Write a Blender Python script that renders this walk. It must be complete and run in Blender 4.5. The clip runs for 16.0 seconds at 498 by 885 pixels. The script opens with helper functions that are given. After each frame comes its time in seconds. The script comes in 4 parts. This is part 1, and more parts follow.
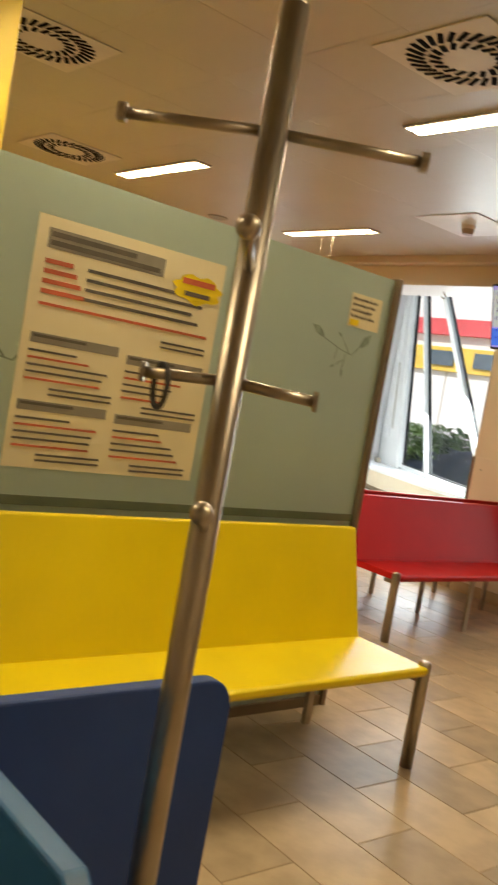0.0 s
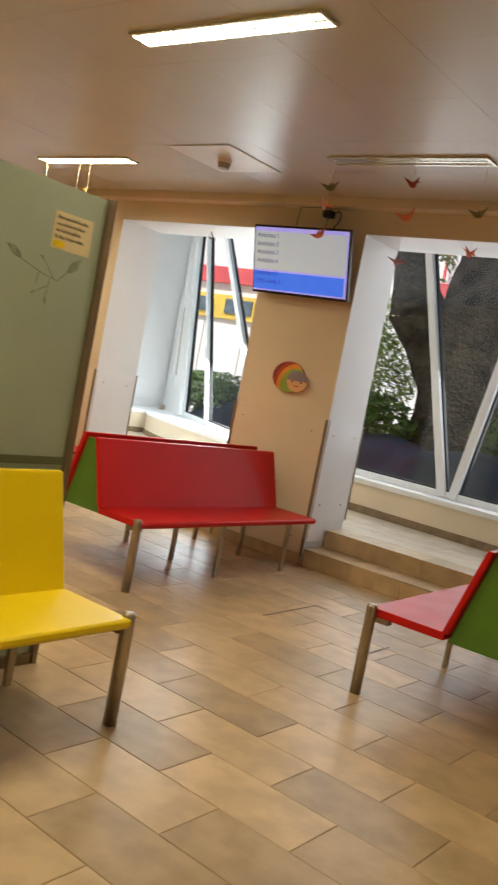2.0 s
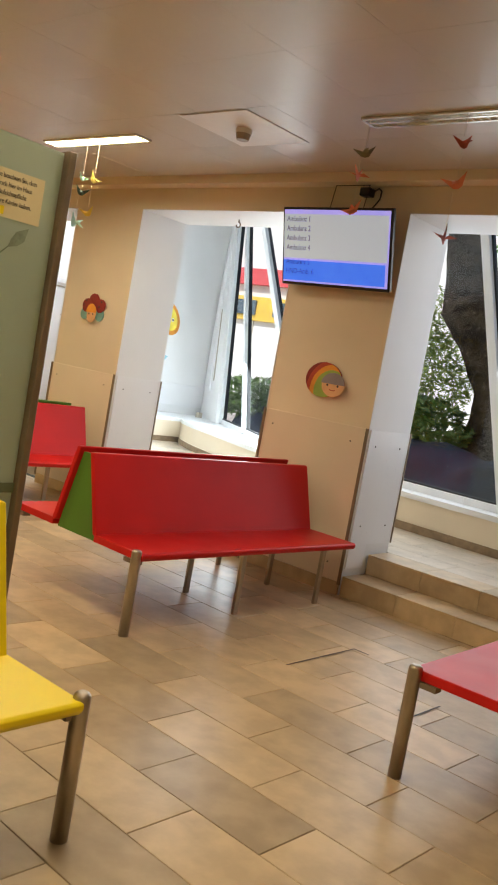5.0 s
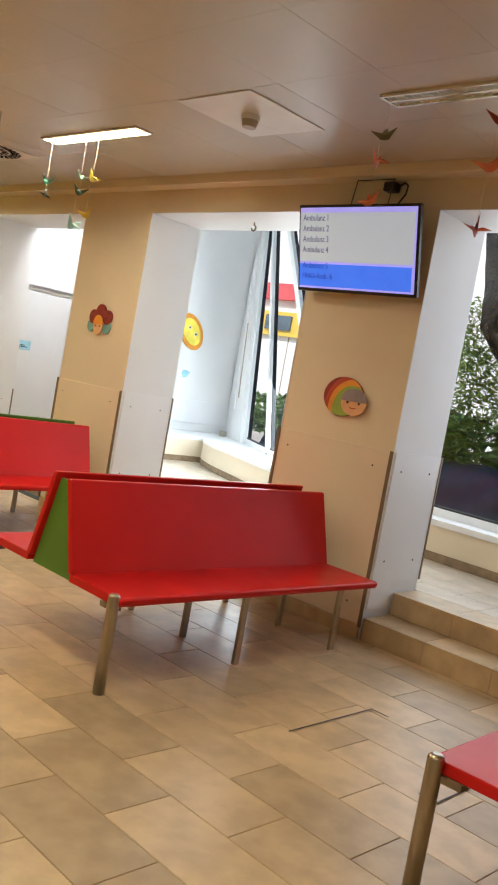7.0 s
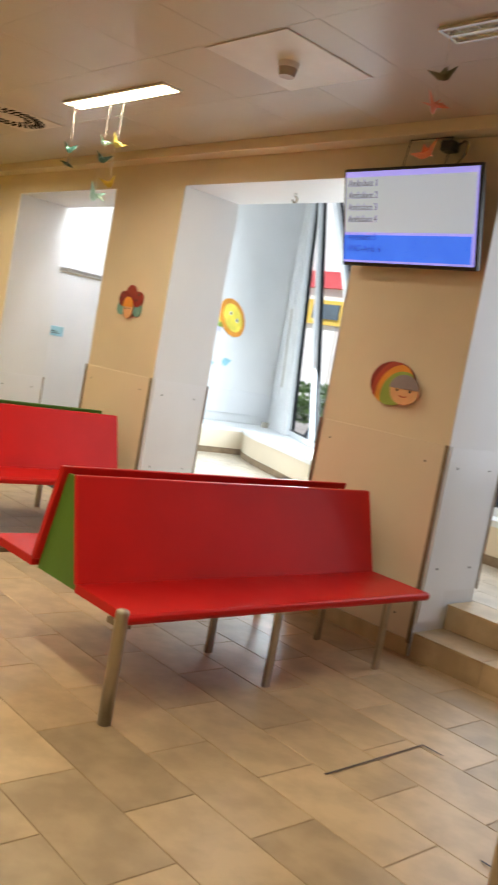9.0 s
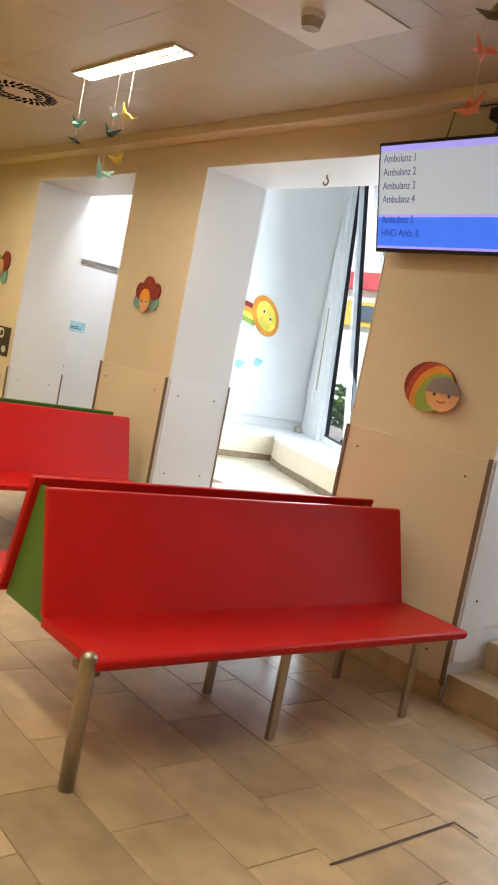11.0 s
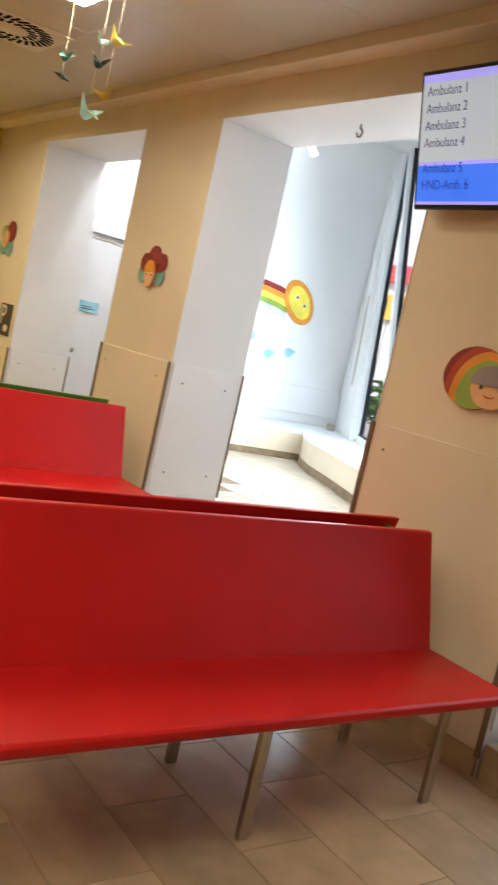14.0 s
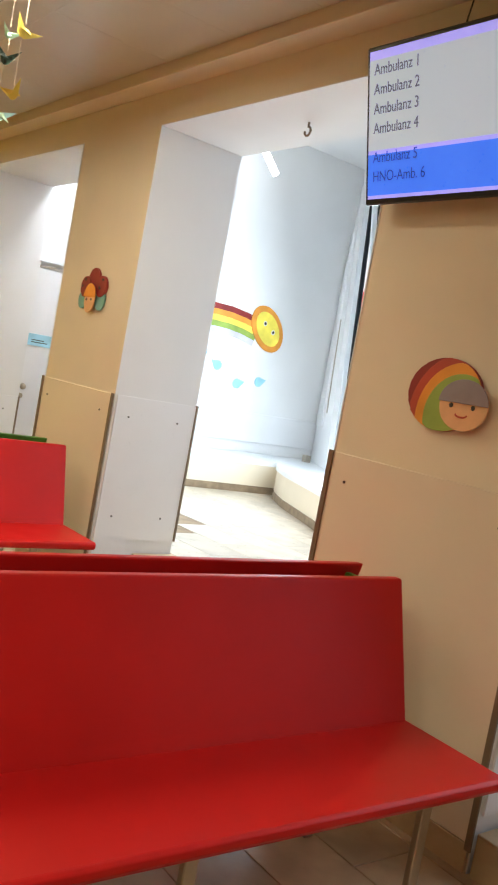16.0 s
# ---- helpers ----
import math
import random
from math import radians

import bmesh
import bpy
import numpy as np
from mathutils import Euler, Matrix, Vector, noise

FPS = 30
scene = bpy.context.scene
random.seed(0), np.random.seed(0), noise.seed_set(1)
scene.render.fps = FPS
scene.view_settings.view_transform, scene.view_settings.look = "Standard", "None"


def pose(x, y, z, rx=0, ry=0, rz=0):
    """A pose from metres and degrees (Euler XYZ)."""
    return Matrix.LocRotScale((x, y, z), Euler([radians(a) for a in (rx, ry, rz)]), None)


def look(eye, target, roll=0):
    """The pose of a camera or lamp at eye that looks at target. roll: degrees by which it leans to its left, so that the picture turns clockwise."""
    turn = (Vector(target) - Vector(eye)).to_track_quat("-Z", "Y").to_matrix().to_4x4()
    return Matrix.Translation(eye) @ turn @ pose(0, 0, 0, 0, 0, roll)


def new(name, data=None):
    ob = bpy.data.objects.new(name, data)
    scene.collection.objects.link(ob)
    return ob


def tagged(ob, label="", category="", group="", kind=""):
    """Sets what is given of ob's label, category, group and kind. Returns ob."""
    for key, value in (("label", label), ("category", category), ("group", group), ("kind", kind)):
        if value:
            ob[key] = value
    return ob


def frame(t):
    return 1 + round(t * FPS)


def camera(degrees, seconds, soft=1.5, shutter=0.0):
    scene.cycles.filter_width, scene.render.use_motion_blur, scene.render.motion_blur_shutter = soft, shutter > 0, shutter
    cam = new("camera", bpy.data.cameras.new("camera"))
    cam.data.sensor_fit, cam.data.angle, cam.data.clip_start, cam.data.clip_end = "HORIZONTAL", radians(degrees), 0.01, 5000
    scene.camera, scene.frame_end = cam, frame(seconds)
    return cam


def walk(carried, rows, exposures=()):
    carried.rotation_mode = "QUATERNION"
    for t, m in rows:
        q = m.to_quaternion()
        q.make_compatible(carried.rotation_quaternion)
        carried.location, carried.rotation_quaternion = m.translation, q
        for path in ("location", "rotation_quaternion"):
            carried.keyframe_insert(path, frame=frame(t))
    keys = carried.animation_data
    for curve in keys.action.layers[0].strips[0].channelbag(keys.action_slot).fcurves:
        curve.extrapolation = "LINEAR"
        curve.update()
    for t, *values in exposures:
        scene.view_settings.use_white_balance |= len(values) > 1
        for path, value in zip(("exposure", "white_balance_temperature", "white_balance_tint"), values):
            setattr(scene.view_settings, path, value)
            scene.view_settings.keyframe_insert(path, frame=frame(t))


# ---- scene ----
cam = camera(32.5, 16.0, soft=2.0, shutter=0.4)
PATH = [
    (0, (0.749, -0.131, 1.484), (-0.774, 1.158, 1.359), 10.1),
    (0.5, (0.746, -0.016, 1.475), (-0.654, 1.402, 1.305), 8.6),
    (1, (0.805, 0.146, 1.495), (-0.541, 1.615, 1.323), 8.9),
    (1.5, (0.853, 0.296, 1.5), (-0.444, 1.811, 1.346), 10.6),
    (2, (0.856, 0.411, 1.489), (-0.336, 2.01, 1.332), 11.0),
    (2.5, (0.752, 0.575, 1.501), (-0.368, 2.222, 1.323), 11.4),
    (3, (0.65, 0.692, 1.502), (-0.485, 2.332, 1.351), 11.1),
    (3.5, (0.603, 0.798, 1.485), (-0.583, 2.4, 1.323), 10.4),
    (4, (0.555, 1.005, 1.5), (-0.713, 2.544, 1.345), 10.1),
    (4.2, (0.542, 1.067, 1.498), (-0.743, 2.593, 1.351), 10.3),
    (6.3, (0.263, 1.587, 1.508), (-1.038, 3.093, 1.305), 9.9),
    (6.5, (0.226, 1.681, 1.51), (-1.106, 3.16, 1.321), 9.7),
    (7, (0.182, 1.853, 1.521), (-1.186, 3.305, 1.379), 10.2),
    (7.5, (0.15, 1.968, 1.513), (-1.207, 3.429, 1.354), 10.6),
    (8, (0.04, 2.107, 1.517), (-1.278, 3.602, 1.347), 11.0),
    (8.5, (-0.094, 2.216, 1.509), (-1.431, 3.696, 1.359), 10.6),
    (9, (-0.166, 2.314, 1.493), (-1.607, 3.688, 1.312), 10.3),
    (9.2, (-0.211, 2.384, 1.499), (-1.705, 3.7, 1.308), 10.3),
    (11.3, (-0.555, 2.894, 1.492), (-2.063, 4.194, 1.303), 11.3),
    (11.5, (-0.59, 2.938, 1.479), (-2.094, 4.244, 1.3), 11.5),
    (12, (-0.658, 3.033, 1.462), (-2.188, 4.304, 1.261), 11.1),
    (12.5, (-0.739, 3.194, 1.472), (-2.337, 4.378, 1.257), 11.3),
    (13, (-0.817, 3.33, 1.454), (-2.476, 4.426, 1.239), 12.0),
    (13.5, (-0.858, 3.425, 1.45), (-2.513, 4.524, 1.217), 12.4),
    (14, (-1.045, 3.549, 1.46), (-2.613, 4.77, 1.236), 12.8),
    (14.5, (-1.165, 3.626, 1.447), (-2.656, 4.943, 1.245), 12.5),
    (15, (-1.229, 3.725, 1.444), (-2.736, 5.024, 1.242), 11.5),
    (15.5, (-1.316, 3.902, 1.458), (-2.887, 5.13, 1.3), 10.9),
    (16, (-1.353, 4.031, 1.45), (-2.921, 5.265, 1.309), 10.5),
]
walk(cam, [(t, look(eye, target, roll)) for t, eye, target, roll in PATH],
     [(0, 0.0, 6900, 10), (1.5, -0.1, 6850, 10), (4.2, -0.06, 6700, 10), (6.3, 0.0, 6500, 10), (9.2, 0.05, 6400, 10), (11.3, 0.08, 6300, 10), (16, 0.03, 6250, 10)])

# ---- world, sun, lamps ----
world = bpy.data.worlds.new("sky")
scene.world = world
world.use_nodes = True
wn = world.node_tree
sky = wn.nodes.new("ShaderNodeTexSky")
sky.sky_type = "NISHITA"
sky.sun_disc = False
sky.sun_elevation, sky.sun_rotation = radians(43), radians(180)
wn.links.new(sky.outputs[0], wn.nodes["Background"].inputs[0])
wn.nodes["Background"].inputs[1].default_value = 0.15


def lamp(name, kind, m, energy, color=(1, 1, 1), size=1.0, size_y=None, angle=None):
    d = bpy.data.lights.new(name, kind)
    d.energy, d.color = energy, color
    if kind == "AREA":
        d.shape, d.size, d.size_y = "RECTANGLE", size, size_y or size
    if angle is not None:
        d.angle = radians(angle)
    ob = new(name, d)
    ob.matrix_world = m
    return ob


lamp("sun", "SUN", look((-6, -25, 34), (-6, 12, 0)), 3.5, (1, 0.97, 0.92), angle=4)
WARM = (1.0, 0.86, 0.60)
LAMP_W = 38
# daylight that enters through the glazed front
lamp("daylight_front", "AREA", look((-2.6, 8.32, 2.0), (-2.6, 6.0, 1.0)), 46, (0.86, 0.93, 1.0), 2.6, 2.4)
lamp("daylight_side", "AREA", look((-6.35, 9.35, 2.1), (-7.3, 7.3, 1.2)), 178, (0.84, 0.95, 1.0), 2.4, 2.6)

# ---- materials ----


def mat(name, color, rough=0.5, metal=0.0, var=0.12, scale=6.0, bump=0.0, bscale=60.0, coat=0.0, rand=0.0, stain=0.0, emit=0.0, trans=0.0, spec=0.5, second=None, edge=0.2, depth=0.004):
    m = bpy.data.materials.new(name)
    m.use_nodes = True
    nt = m.node_tree
    b = nt.nodes["Principled BSDF"]
    b.inputs["Roughness"].default_value, b.inputs["Metallic"].default_value = rough, metal
    b.inputs["Coat Weight"].default_value = coat
    b.inputs["Coat Roughness"].default_value = 0.08
    b.inputs["Transmission Weight"].default_value = trans
    b.inputs["Specular IOR Level"].default_value = spec
    c = (*color, 1)
    geo = nt.nodes.new("ShaderNodeNewGeometry")
    n1 = nt.nodes.new("ShaderNodeTexNoise")
    n1.inputs["Scale"].default_value, n1.inputs["Detail"].default_value = scale, 6
    nt.links.new(geo.outputs["Position"], n1.inputs["Vector"])
    n2 = nt.nodes.new("ShaderNodeTexNoise")
    n2.inputs["Scale"].default_value, n2.inputs["Detail"].default_value = bscale, 4
    nt.links.new(geo.outputs["Position"], n2.inputs["Vector"])
    ramp = nt.nodes.new("ShaderNodeMix")
    ramp.data_type = "RGBA"
    dark = second or tuple(x * (1 - 2 * var) for x in color)
    ramp.inputs["A"].default_value = (*dark, 1)
    ramp.inputs["B"].default_value = (*(min(1, x * (1 + var)) for x in color), 1)
    mr = nt.nodes.new("ShaderNodeMapRange")
    mr.inputs["From Min"].default_value, mr.inputs["From Max"].default_value = 0.5 - edge, 0.5 + edge
    nt.links.new(n1.outputs["Fac"], mr.inputs["Value"])
    nt.links.new(mr.outputs["Result"], ramp.inputs["Factor"])
    out = ramp.outputs["Result"]
    if rand:
        info = nt.nodes.new("ShaderNodeObjectInfo")
        hsv = nt.nodes.new("ShaderNodeHueSaturation")
        mv = nt.nodes.new("ShaderNodeMapRange")
        mv.inputs["To Min"].default_value, mv.inputs["To Max"].default_value = 1 - rand, 1 + rand
        nt.links.new(info.outputs["Random"], mv.inputs["Value"])
        nt.links.new(mv.outputs["Result"], hsv.inputs["Value"])
        nt.links.new(out, hsv.inputs["Color"])
        shift = nt.nodes.new("ShaderNodeVectorMath")
        shift.operation = "MULTIPLY_ADD"
        shift.inputs[1].default_value = (41, 23, 17)
        nt.links.new(info.outputs["Random"], shift.inputs[0])
        nt.links.new(geo.outputs["Position"], shift.inputs[2])
        nt.links.new(shift.outputs[0], n1.inputs["Vector"])
        out = hsv.outputs["Color"]
    nt.links.new(out, b.inputs["Base Color"])
    rr = nt.nodes.new("ShaderNodeMapRange")
    rr.inputs["To Min"].default_value, rr.inputs["To Max"].default_value = max(0.02, rough - 0.07), min(1, rough + 0.07)
    nt.links.new(n2.outputs["Fac"], rr.inputs["Value"])
    nt.links.new(rr.outputs["Result"], b.inputs["Roughness"])
    if bump:
        bp = nt.nodes.new("ShaderNodeBump")
        bp.inputs["Strength"].default_value, bp.inputs["Distance"].default_value = bump, depth
        nt.links.new(n2.outputs["Fac"], bp.inputs["Height"])
        nt.links.new(bp.outputs["Normal"], b.inputs["Normal"])
    if emit:
        b.inputs["Emission Color"].default_value = c
        b.inputs["Emission Strength"].default_value = emit
    return m


M_CREAM = mat("cream_wall_paint", (0.74, 0.645, 0.50), 0.55, var=0.03, scale=1.5, bump=0.15, bscale=140)
M_PANEL = mat("cream_protective_panel", (0.76, 0.66, 0.53), 0.33, var=0.02, scale=2, bump=0.04, bscale=90)
M_WHITE = mat("white_wall_paint", (0.80, 0.80, 0.80), 0.5, var=0.02, scale=1.5, bump=0.1, bscale=140)
M_WPANEL = mat("white_protective_panel", (0.80, 0.80, 0.81), 0.3, var=0.02, scale=2)
M_YWALL = mat("yellow_wall_paint", (0.74, 0.51, 0.03), 0.5, var=0.03, scale=1.5, bump=0.1, bscale=140)
M_YPANEL = mat("yellow_panel", (0.80, 0.62, 0.05), 0.35, var=0.03, scale=2)
M_CEIL = mat("ceiling_metal_panel", (0.54, 0.485, 0.39), 0.34, var=0.03, scale=1.2, bump=0.03, bscale=25)
M_SEAM = mat("ceiling_joint", (0.72, 0.66, 0.56), 0.5, var=0.05)
M_TILE = mat("beige_stone_tile", (0.50, 0.375, 0.228), 0.34, var=0.07, second=(0.425, 0.315, 0.19), scale=7.0, edge=0.13, spec=0.42, bump=0.05, bscale=45, rand=0.22)
M_TILE2 = mat("pale_stone_tile", (0.58, 0.50, 0.40), 0.3, var=0.12, scale=5.0, bump=0.05, bscale=45, rand=0.1)
M_GROUT = mat("tile_grout", (0.28, 0.20, 0.125), 0.85, var=0.15, scale=12)
M_RED = mat("red_lacquer", (0.56, 0.014, 0.012), 0.36, var=0.05, scale=2.5, bump=0.0, bscale=6, spec=0.18)
M_GREEN = mat("green_lacquer", (0.085, 0.21, 0.022), 0.4, var=0.07, scale=3, bump=0.0, bscale=120)
M_YEL = mat("yellow_lacquer", (0.84, 0.64, 0.012), 0.36, var=0.04, scale=2.5, bump=0.0, bscale=6, spec=0.4)
M_BLUE = mat("dark_blue_lacquer", (0.010, 0.048, 0.21), 0.55, var=0.08, scale=3, bump=0.0, bscale=120)
M_BLUEEDGE = mat("blue_edge", (0.04, 0.16, 0.36), 0.35, var=0.08)
M_STEEL = mat("brushed_steel", (0.46, 0.40, 0.32), 0.34, 1.0, var=0.05, scale=14, bump=0.0, bscale=40)
M_EDGE = mat("bronze_edge_strip", (0.24, 0.18, 0.12), 0.45, 0.4, var=0.08)
M_FROST = mat("frosted_green_glass", (0.48, 0.58, 0.48), 0.45, var=0.04, scale=1.5, trans=0.25)
M_FROSTEDGE = mat("dark_glass_edge", (0.16, 0.19, 0.12), 0.3, var=0.08)
M_TWIG = mat("faded_print", (0.31, 0.38, 0.29), 0.6, var=0.2, scale=25)
M_PAPER = mat("cream_paper", (0.84, 0.74, 0.48), 0.6, var=0.03, scale=3)
M_PRINT = mat("grey_print", (0.30, 0.27, 0.21), 0.7)
M_TEXT = mat("brown_print", (0.13, 0.11, 0.08), 0.7)
M_INK = mat("dark_ink", (0.05, 0.045, 0.04), 0.6)
M_REDINK = mat("red_ink", (0.62, 0.14, 0.06), 0.6)
M_STICK = mat("yellow_sticker", (0.90, 0.68, 0.02), 0.5)
M_ORANGE = mat("orange_paint", (0.80, 0.32, 0.04), 0.5)
M_PEACH = mat("peach_paint", (0.80, 0.46, 0.24), 0.5)
M_MAUVE = mat("grey_mauve_paint", (0.28, 0.24, 0.27), 0.5)
M_LEAFG = mat("leaf_green_paint", (0.30, 0.42, 0.08), 0.5)
M_DKRED = mat("dark_red_paint", (0.26, 0.02, 0.02), 0.5)
M_BRICKRED = mat("brick_red_paint", (0.48, 0.06, 0.03), 0.5)
M_TEAL = mat("dusty_teal_paint", (0.20, 0.44, 0.42), 0.5)
M_SUNY = mat("sun_yellow_paint", (0.90, 0.74, 0.10), 0.5)
M_LILAC = mat("lilac_paint", (0.62, 0.60, 0.82), 0.5)
M_DROP = mat("blue_drop_paint", (0.32, 0.62, 0.72), 0.5)
M_BLACK = mat("black_plastic", (0.012, 0.012, 0.014), 0.35, var=0.1)
M_WPLAST = mat("white_plastic", (0.78, 0.76, 0.70), 0.4, var=0.03)
M_GREYPL = mat("grey_plastic", (0.42, 0.37, 0.30), 0.5, var=0.05)
M_ALU = mat("white_aluminium", (0.78, 0.80, 0.82), 0.35, var=0.02)
M_GASKET = mat("black_gasket", (0.012, 0.014, 0.016), 0.5)
M_SLOT = mat("matt_black_slot", (0.01, 0.01, 0.01), 0.9, spec=0.05)
M_LOUVRE = mat("lamp_louvre", (0.80, 0.78, 0.66), 0.18, 0.6, var=0.03)
M_TUBE = mat("fluorescent_tube", (1.0, 0.93, 0.78), 0.4, emit=3.0)
M_TUBE2 = mat("white_lamp_tube", (1.0, 1.0, 1.0), 0.4, emit=9.0)
M_SCREEN = mat("screen_pale", (0.55, 0.66, 0.78), 0.3, var=0.0, emit=0.48)
M_SCREENB = mat("screen_blue", (0.05, 0.17, 0.85), 0.3, emit=0.85)
M_SCREENL = mat("screen_lilac", (0.38, 0.36, 0.95), 0.3, emit=0.75)
M_SCRTXT = mat("screen_text", (0.10, 0.12, 0.17), 0.4, emit=0.5)
M_SCRTXT2 = mat("screen_text_blue", (0.02, 0.06, 0.32), 0.4, emit=0.5)
M_SIGNB = mat("pale_blue_sign", (0.38, 0.68, 0.80), 0.4)
M_STRING = mat("white_string", (0.75, 0.70, 0.60), 0.8)
M_BARK = mat("dark_tree_bark", (0.062, 0.05, 0.038), 0.9, spec=0.05, var=0.35, second=(0.022, 0.018, 0.014), scale=4.5, edge=0.12, bump=1.0, bscale=16, depth=0.06)
M_LEAF = mat("leaf_green", (0.10, 0.20, 0.035), 0.5, var=0.3, scale=4)
M_LEAFL = mat("young_leaf_green", (0.24, 0.36, 0.06), 0.5, var=0.25, scale=4)
M_ROCK = mat("dark_pond_liner", (0.014, 0.030, 0.055), 0.65, spec=0.2, var=0.3, scale=3, bump=0.8, bscale=6)
M_GROUND = mat("pale_paving", (0.42, 0.40, 0.37), 0.85, var=0.12, scale=1.2, bump=0.3, bscale=30)
M_FACADE = mat("white_render_facade", (0.82, 0.82, 0.82), 0.7, var=0.03, scale=0.8)
M_FRED = mat("red_fascia", (0.70, 0.10, 0.11), 0.5, var=0.08, scale=2)
M_FYEL = mat("yellow_fascia", (0.80, 0.55, 0.09), 0.5, var=0.08, scale=2)
M_FWIN = mat("far_window_glass", (0.10, 0.14, 0.18), 0.1, var=0.2)
M_TAPE = mat("dark_floor_tape", (0.07, 0.055, 0.06), 0.6)
M_MAUVEP = mat("rust_paper", (0.50, 0.10, 0.05), 0.6)
M_CORALP = mat("coral_paper", (0.72, 0.22, 0.12), 0.6)
M_OLIVEP = mat("olive_paper", (0.24, 0.22, 0.12), 0.6)
M_TEALP = mat("teal_paper", (0.10, 0.34, 0.28), 0.6)
M_MINTP = mat("mint_paper", (0.38, 0.62, 0.52), 0.6)
M_YELP = mat("yellow_paper", (0.72, 0.60, 0.10), 0.6)
M_DARKP = mat("dark_patterned_paper", (0.05, 0.12, 0.10), 0.6, var=0.5, scale=60)

glass = bpy.data.materials.new("window_glass")
glass.use_nodes = True
gn = glass.node_tree
gn.nodes.clear()
g_out, g_mix, g_tr, g_gl = (gn.nodes.new("ShaderNode" + k) for k in ("OutputMaterial", "MixShader", "BsdfTransparent", "BsdfGlossy"))
g_gl.inputs["Roughness"].default_value = 0.02
g_mix.inputs[0].default_value = 0.028
gn.links.new(g_tr.outputs[0], g_mix.inputs[1])
gn.links.new(g_gl.outputs[0], g_mix.inputs[2])
gn.links.new(g_mix.outputs[0], g_out.inputs[0])

# ---- mesh helpers ----


def b_box(x0, y0, z0, x1, y1, z1, bevel=0.0, bm=None, seg=1):
    tmp = bmesh.new()
    bmesh.ops.create_cube(tmp, size=1)
    for v in tmp.verts:
        v.co = Vector((x0 + (v.co.x + 0.5) * (x1 - x0), y0 + (v.co.y + 0.5) * (y1 - y0), z0 + (v.co.z + 0.5) * (z1 - z0)))
    if bevel:
        bmesh.ops.bevel(tmp, geom=tmp.edges[:], offset=bevel, segments=seg, affect="EDGES", profile=0.5)
    return merge(bm, tmp)


def merge(bm, tmp):
    if bm is None:
        return tmp
    me = bpy.data.meshes.new("tmp")
    tmp.to_mesh(me)
    tmp.free()
    bm.from_mesh(me)
    bpy.data.meshes.remove(me)
    return bm


def b_rod(p, q, r, r2=None, n=14, bm=None, cap=0.0):
    """A round rod from p to q, with a slight dome at q."""
    tmp = bmesh.new()
    p, q = Vector(p), Vector(q)
    bmesh.ops.create_cone(tmp, cap_ends=True, segments=n, radius1=r, radius2=r if r2 is None else r2, depth=(q - p).length)
    if cap:
        bmesh.ops.bevel(tmp, geom=[e for e in tmp.edges if all(v.co.z > 0 for v in e.verts)], offset=cap, segments=3, affect="EDGES", profile=0.5)
    m = Matrix.Translation((p + q) / 2) @ (q - p).to_track_quat("Z", "Y").to_matrix().to_4x4()
    bmesh.ops.transform(tmp, matrix=m, verts=tmp.verts[:])
    return merge(bm, tmp)


def b_prism(pts, a, b, axis="y", bevel=0.0, bm=None, seg=2):
    """A polygon drawn out from a to b: along y the points are (x, z), along z (x, y), along x (y, z)."""
    put = {"y": lambda p, h: (p[0], h, p[1]), "z": lambda p, h: (p[0], p[1], h), "x": lambda p, h: (h, p[0], p[1])}[axis]
    tmp = bmesh.new()
    lo, hi = [tmp.verts.new(put(p, a)) for p in pts], [tmp.verts.new(put(p, b)) for p in pts]
    tmp.faces.new(lo)
    tmp.faces.new(hi[::-1])
    for i in range(len(pts)):
        j = (i + 1) % len(pts)
        tmp.faces.new((lo[j], lo[i], hi[i], hi[j]))
    bmesh.ops.recalc_face_normals(tmp, faces=tmp.faces[:])
    if bevel:
        bmesh.ops.bevel(tmp, geom=tmp.edges[:], offset=bevel, segments=seg, affect="EDGES", profile=0.5)
    return merge(bm, tmp)


def b_ball(c, r, bm=None, sz=1.0, u=14, v=9):
    tmp = bmesh.new()
    bmesh.ops.create_uvsphere(tmp, u_segments=u, v_segments=v, radius=r)
    bmesh.ops.transform(tmp, matrix=Matrix.Translation(c) @ Matrix.Diagonal((1, 1, sz, 1)), verts=tmp.verts[:])
    for f in tmp.faces:
        f.smooth = True
    return merge(bm, tmp)


def ellipse(cx, cz, rx, rz, n=28, a0=0.0, a1=360.0):
    return [(cx + rx * math.cos(radians(a0 + (a1 - a0) * i / n)), cz + rz * math.sin(radians(a0 + (a1 - a0) * i / n))) for i in range(n + (abs(a1 - a0) < 359))]


def link(name, bm, material, parent=None, label="", smooth=False):
    me = bpy.data.meshes.new(name)
    bm.to_mesh(me)
    bm.free()
    me.materials.append(material)
    if smooth:
        for p in me.polygons:
            p.use_smooth = len(p.vertices) == 4
    ob = new(name, me)
    if parent is not None:
        ob.parent = parent
    if label:
        ob["label"] = label
    return ob


part = link


def thing(name, label, category, loc=(0, 0, 0), rz=0, group="", kind=""):
    e = new(name)
    e.matrix_world = pose(*loc, 0, 0, rz)
    return tagged(e, label, category, group, kind)


def setting(name, bm, material, label="", category=""):
    return tagged(link(name, bm, material), label, category, kind="structure")


# ---- plan ----
YW, YB, ZC, ZL = 6.45, 7.01, 3.04, 2.785
XW, XE, YS = -9.69, 2.6, -2.4
A0, A1, B0, B1, C0, C1 = -8.476, -6.715, -5.74, -3.86, -2.885, -1.0
ZUP, ZA = 0.30, 4.15

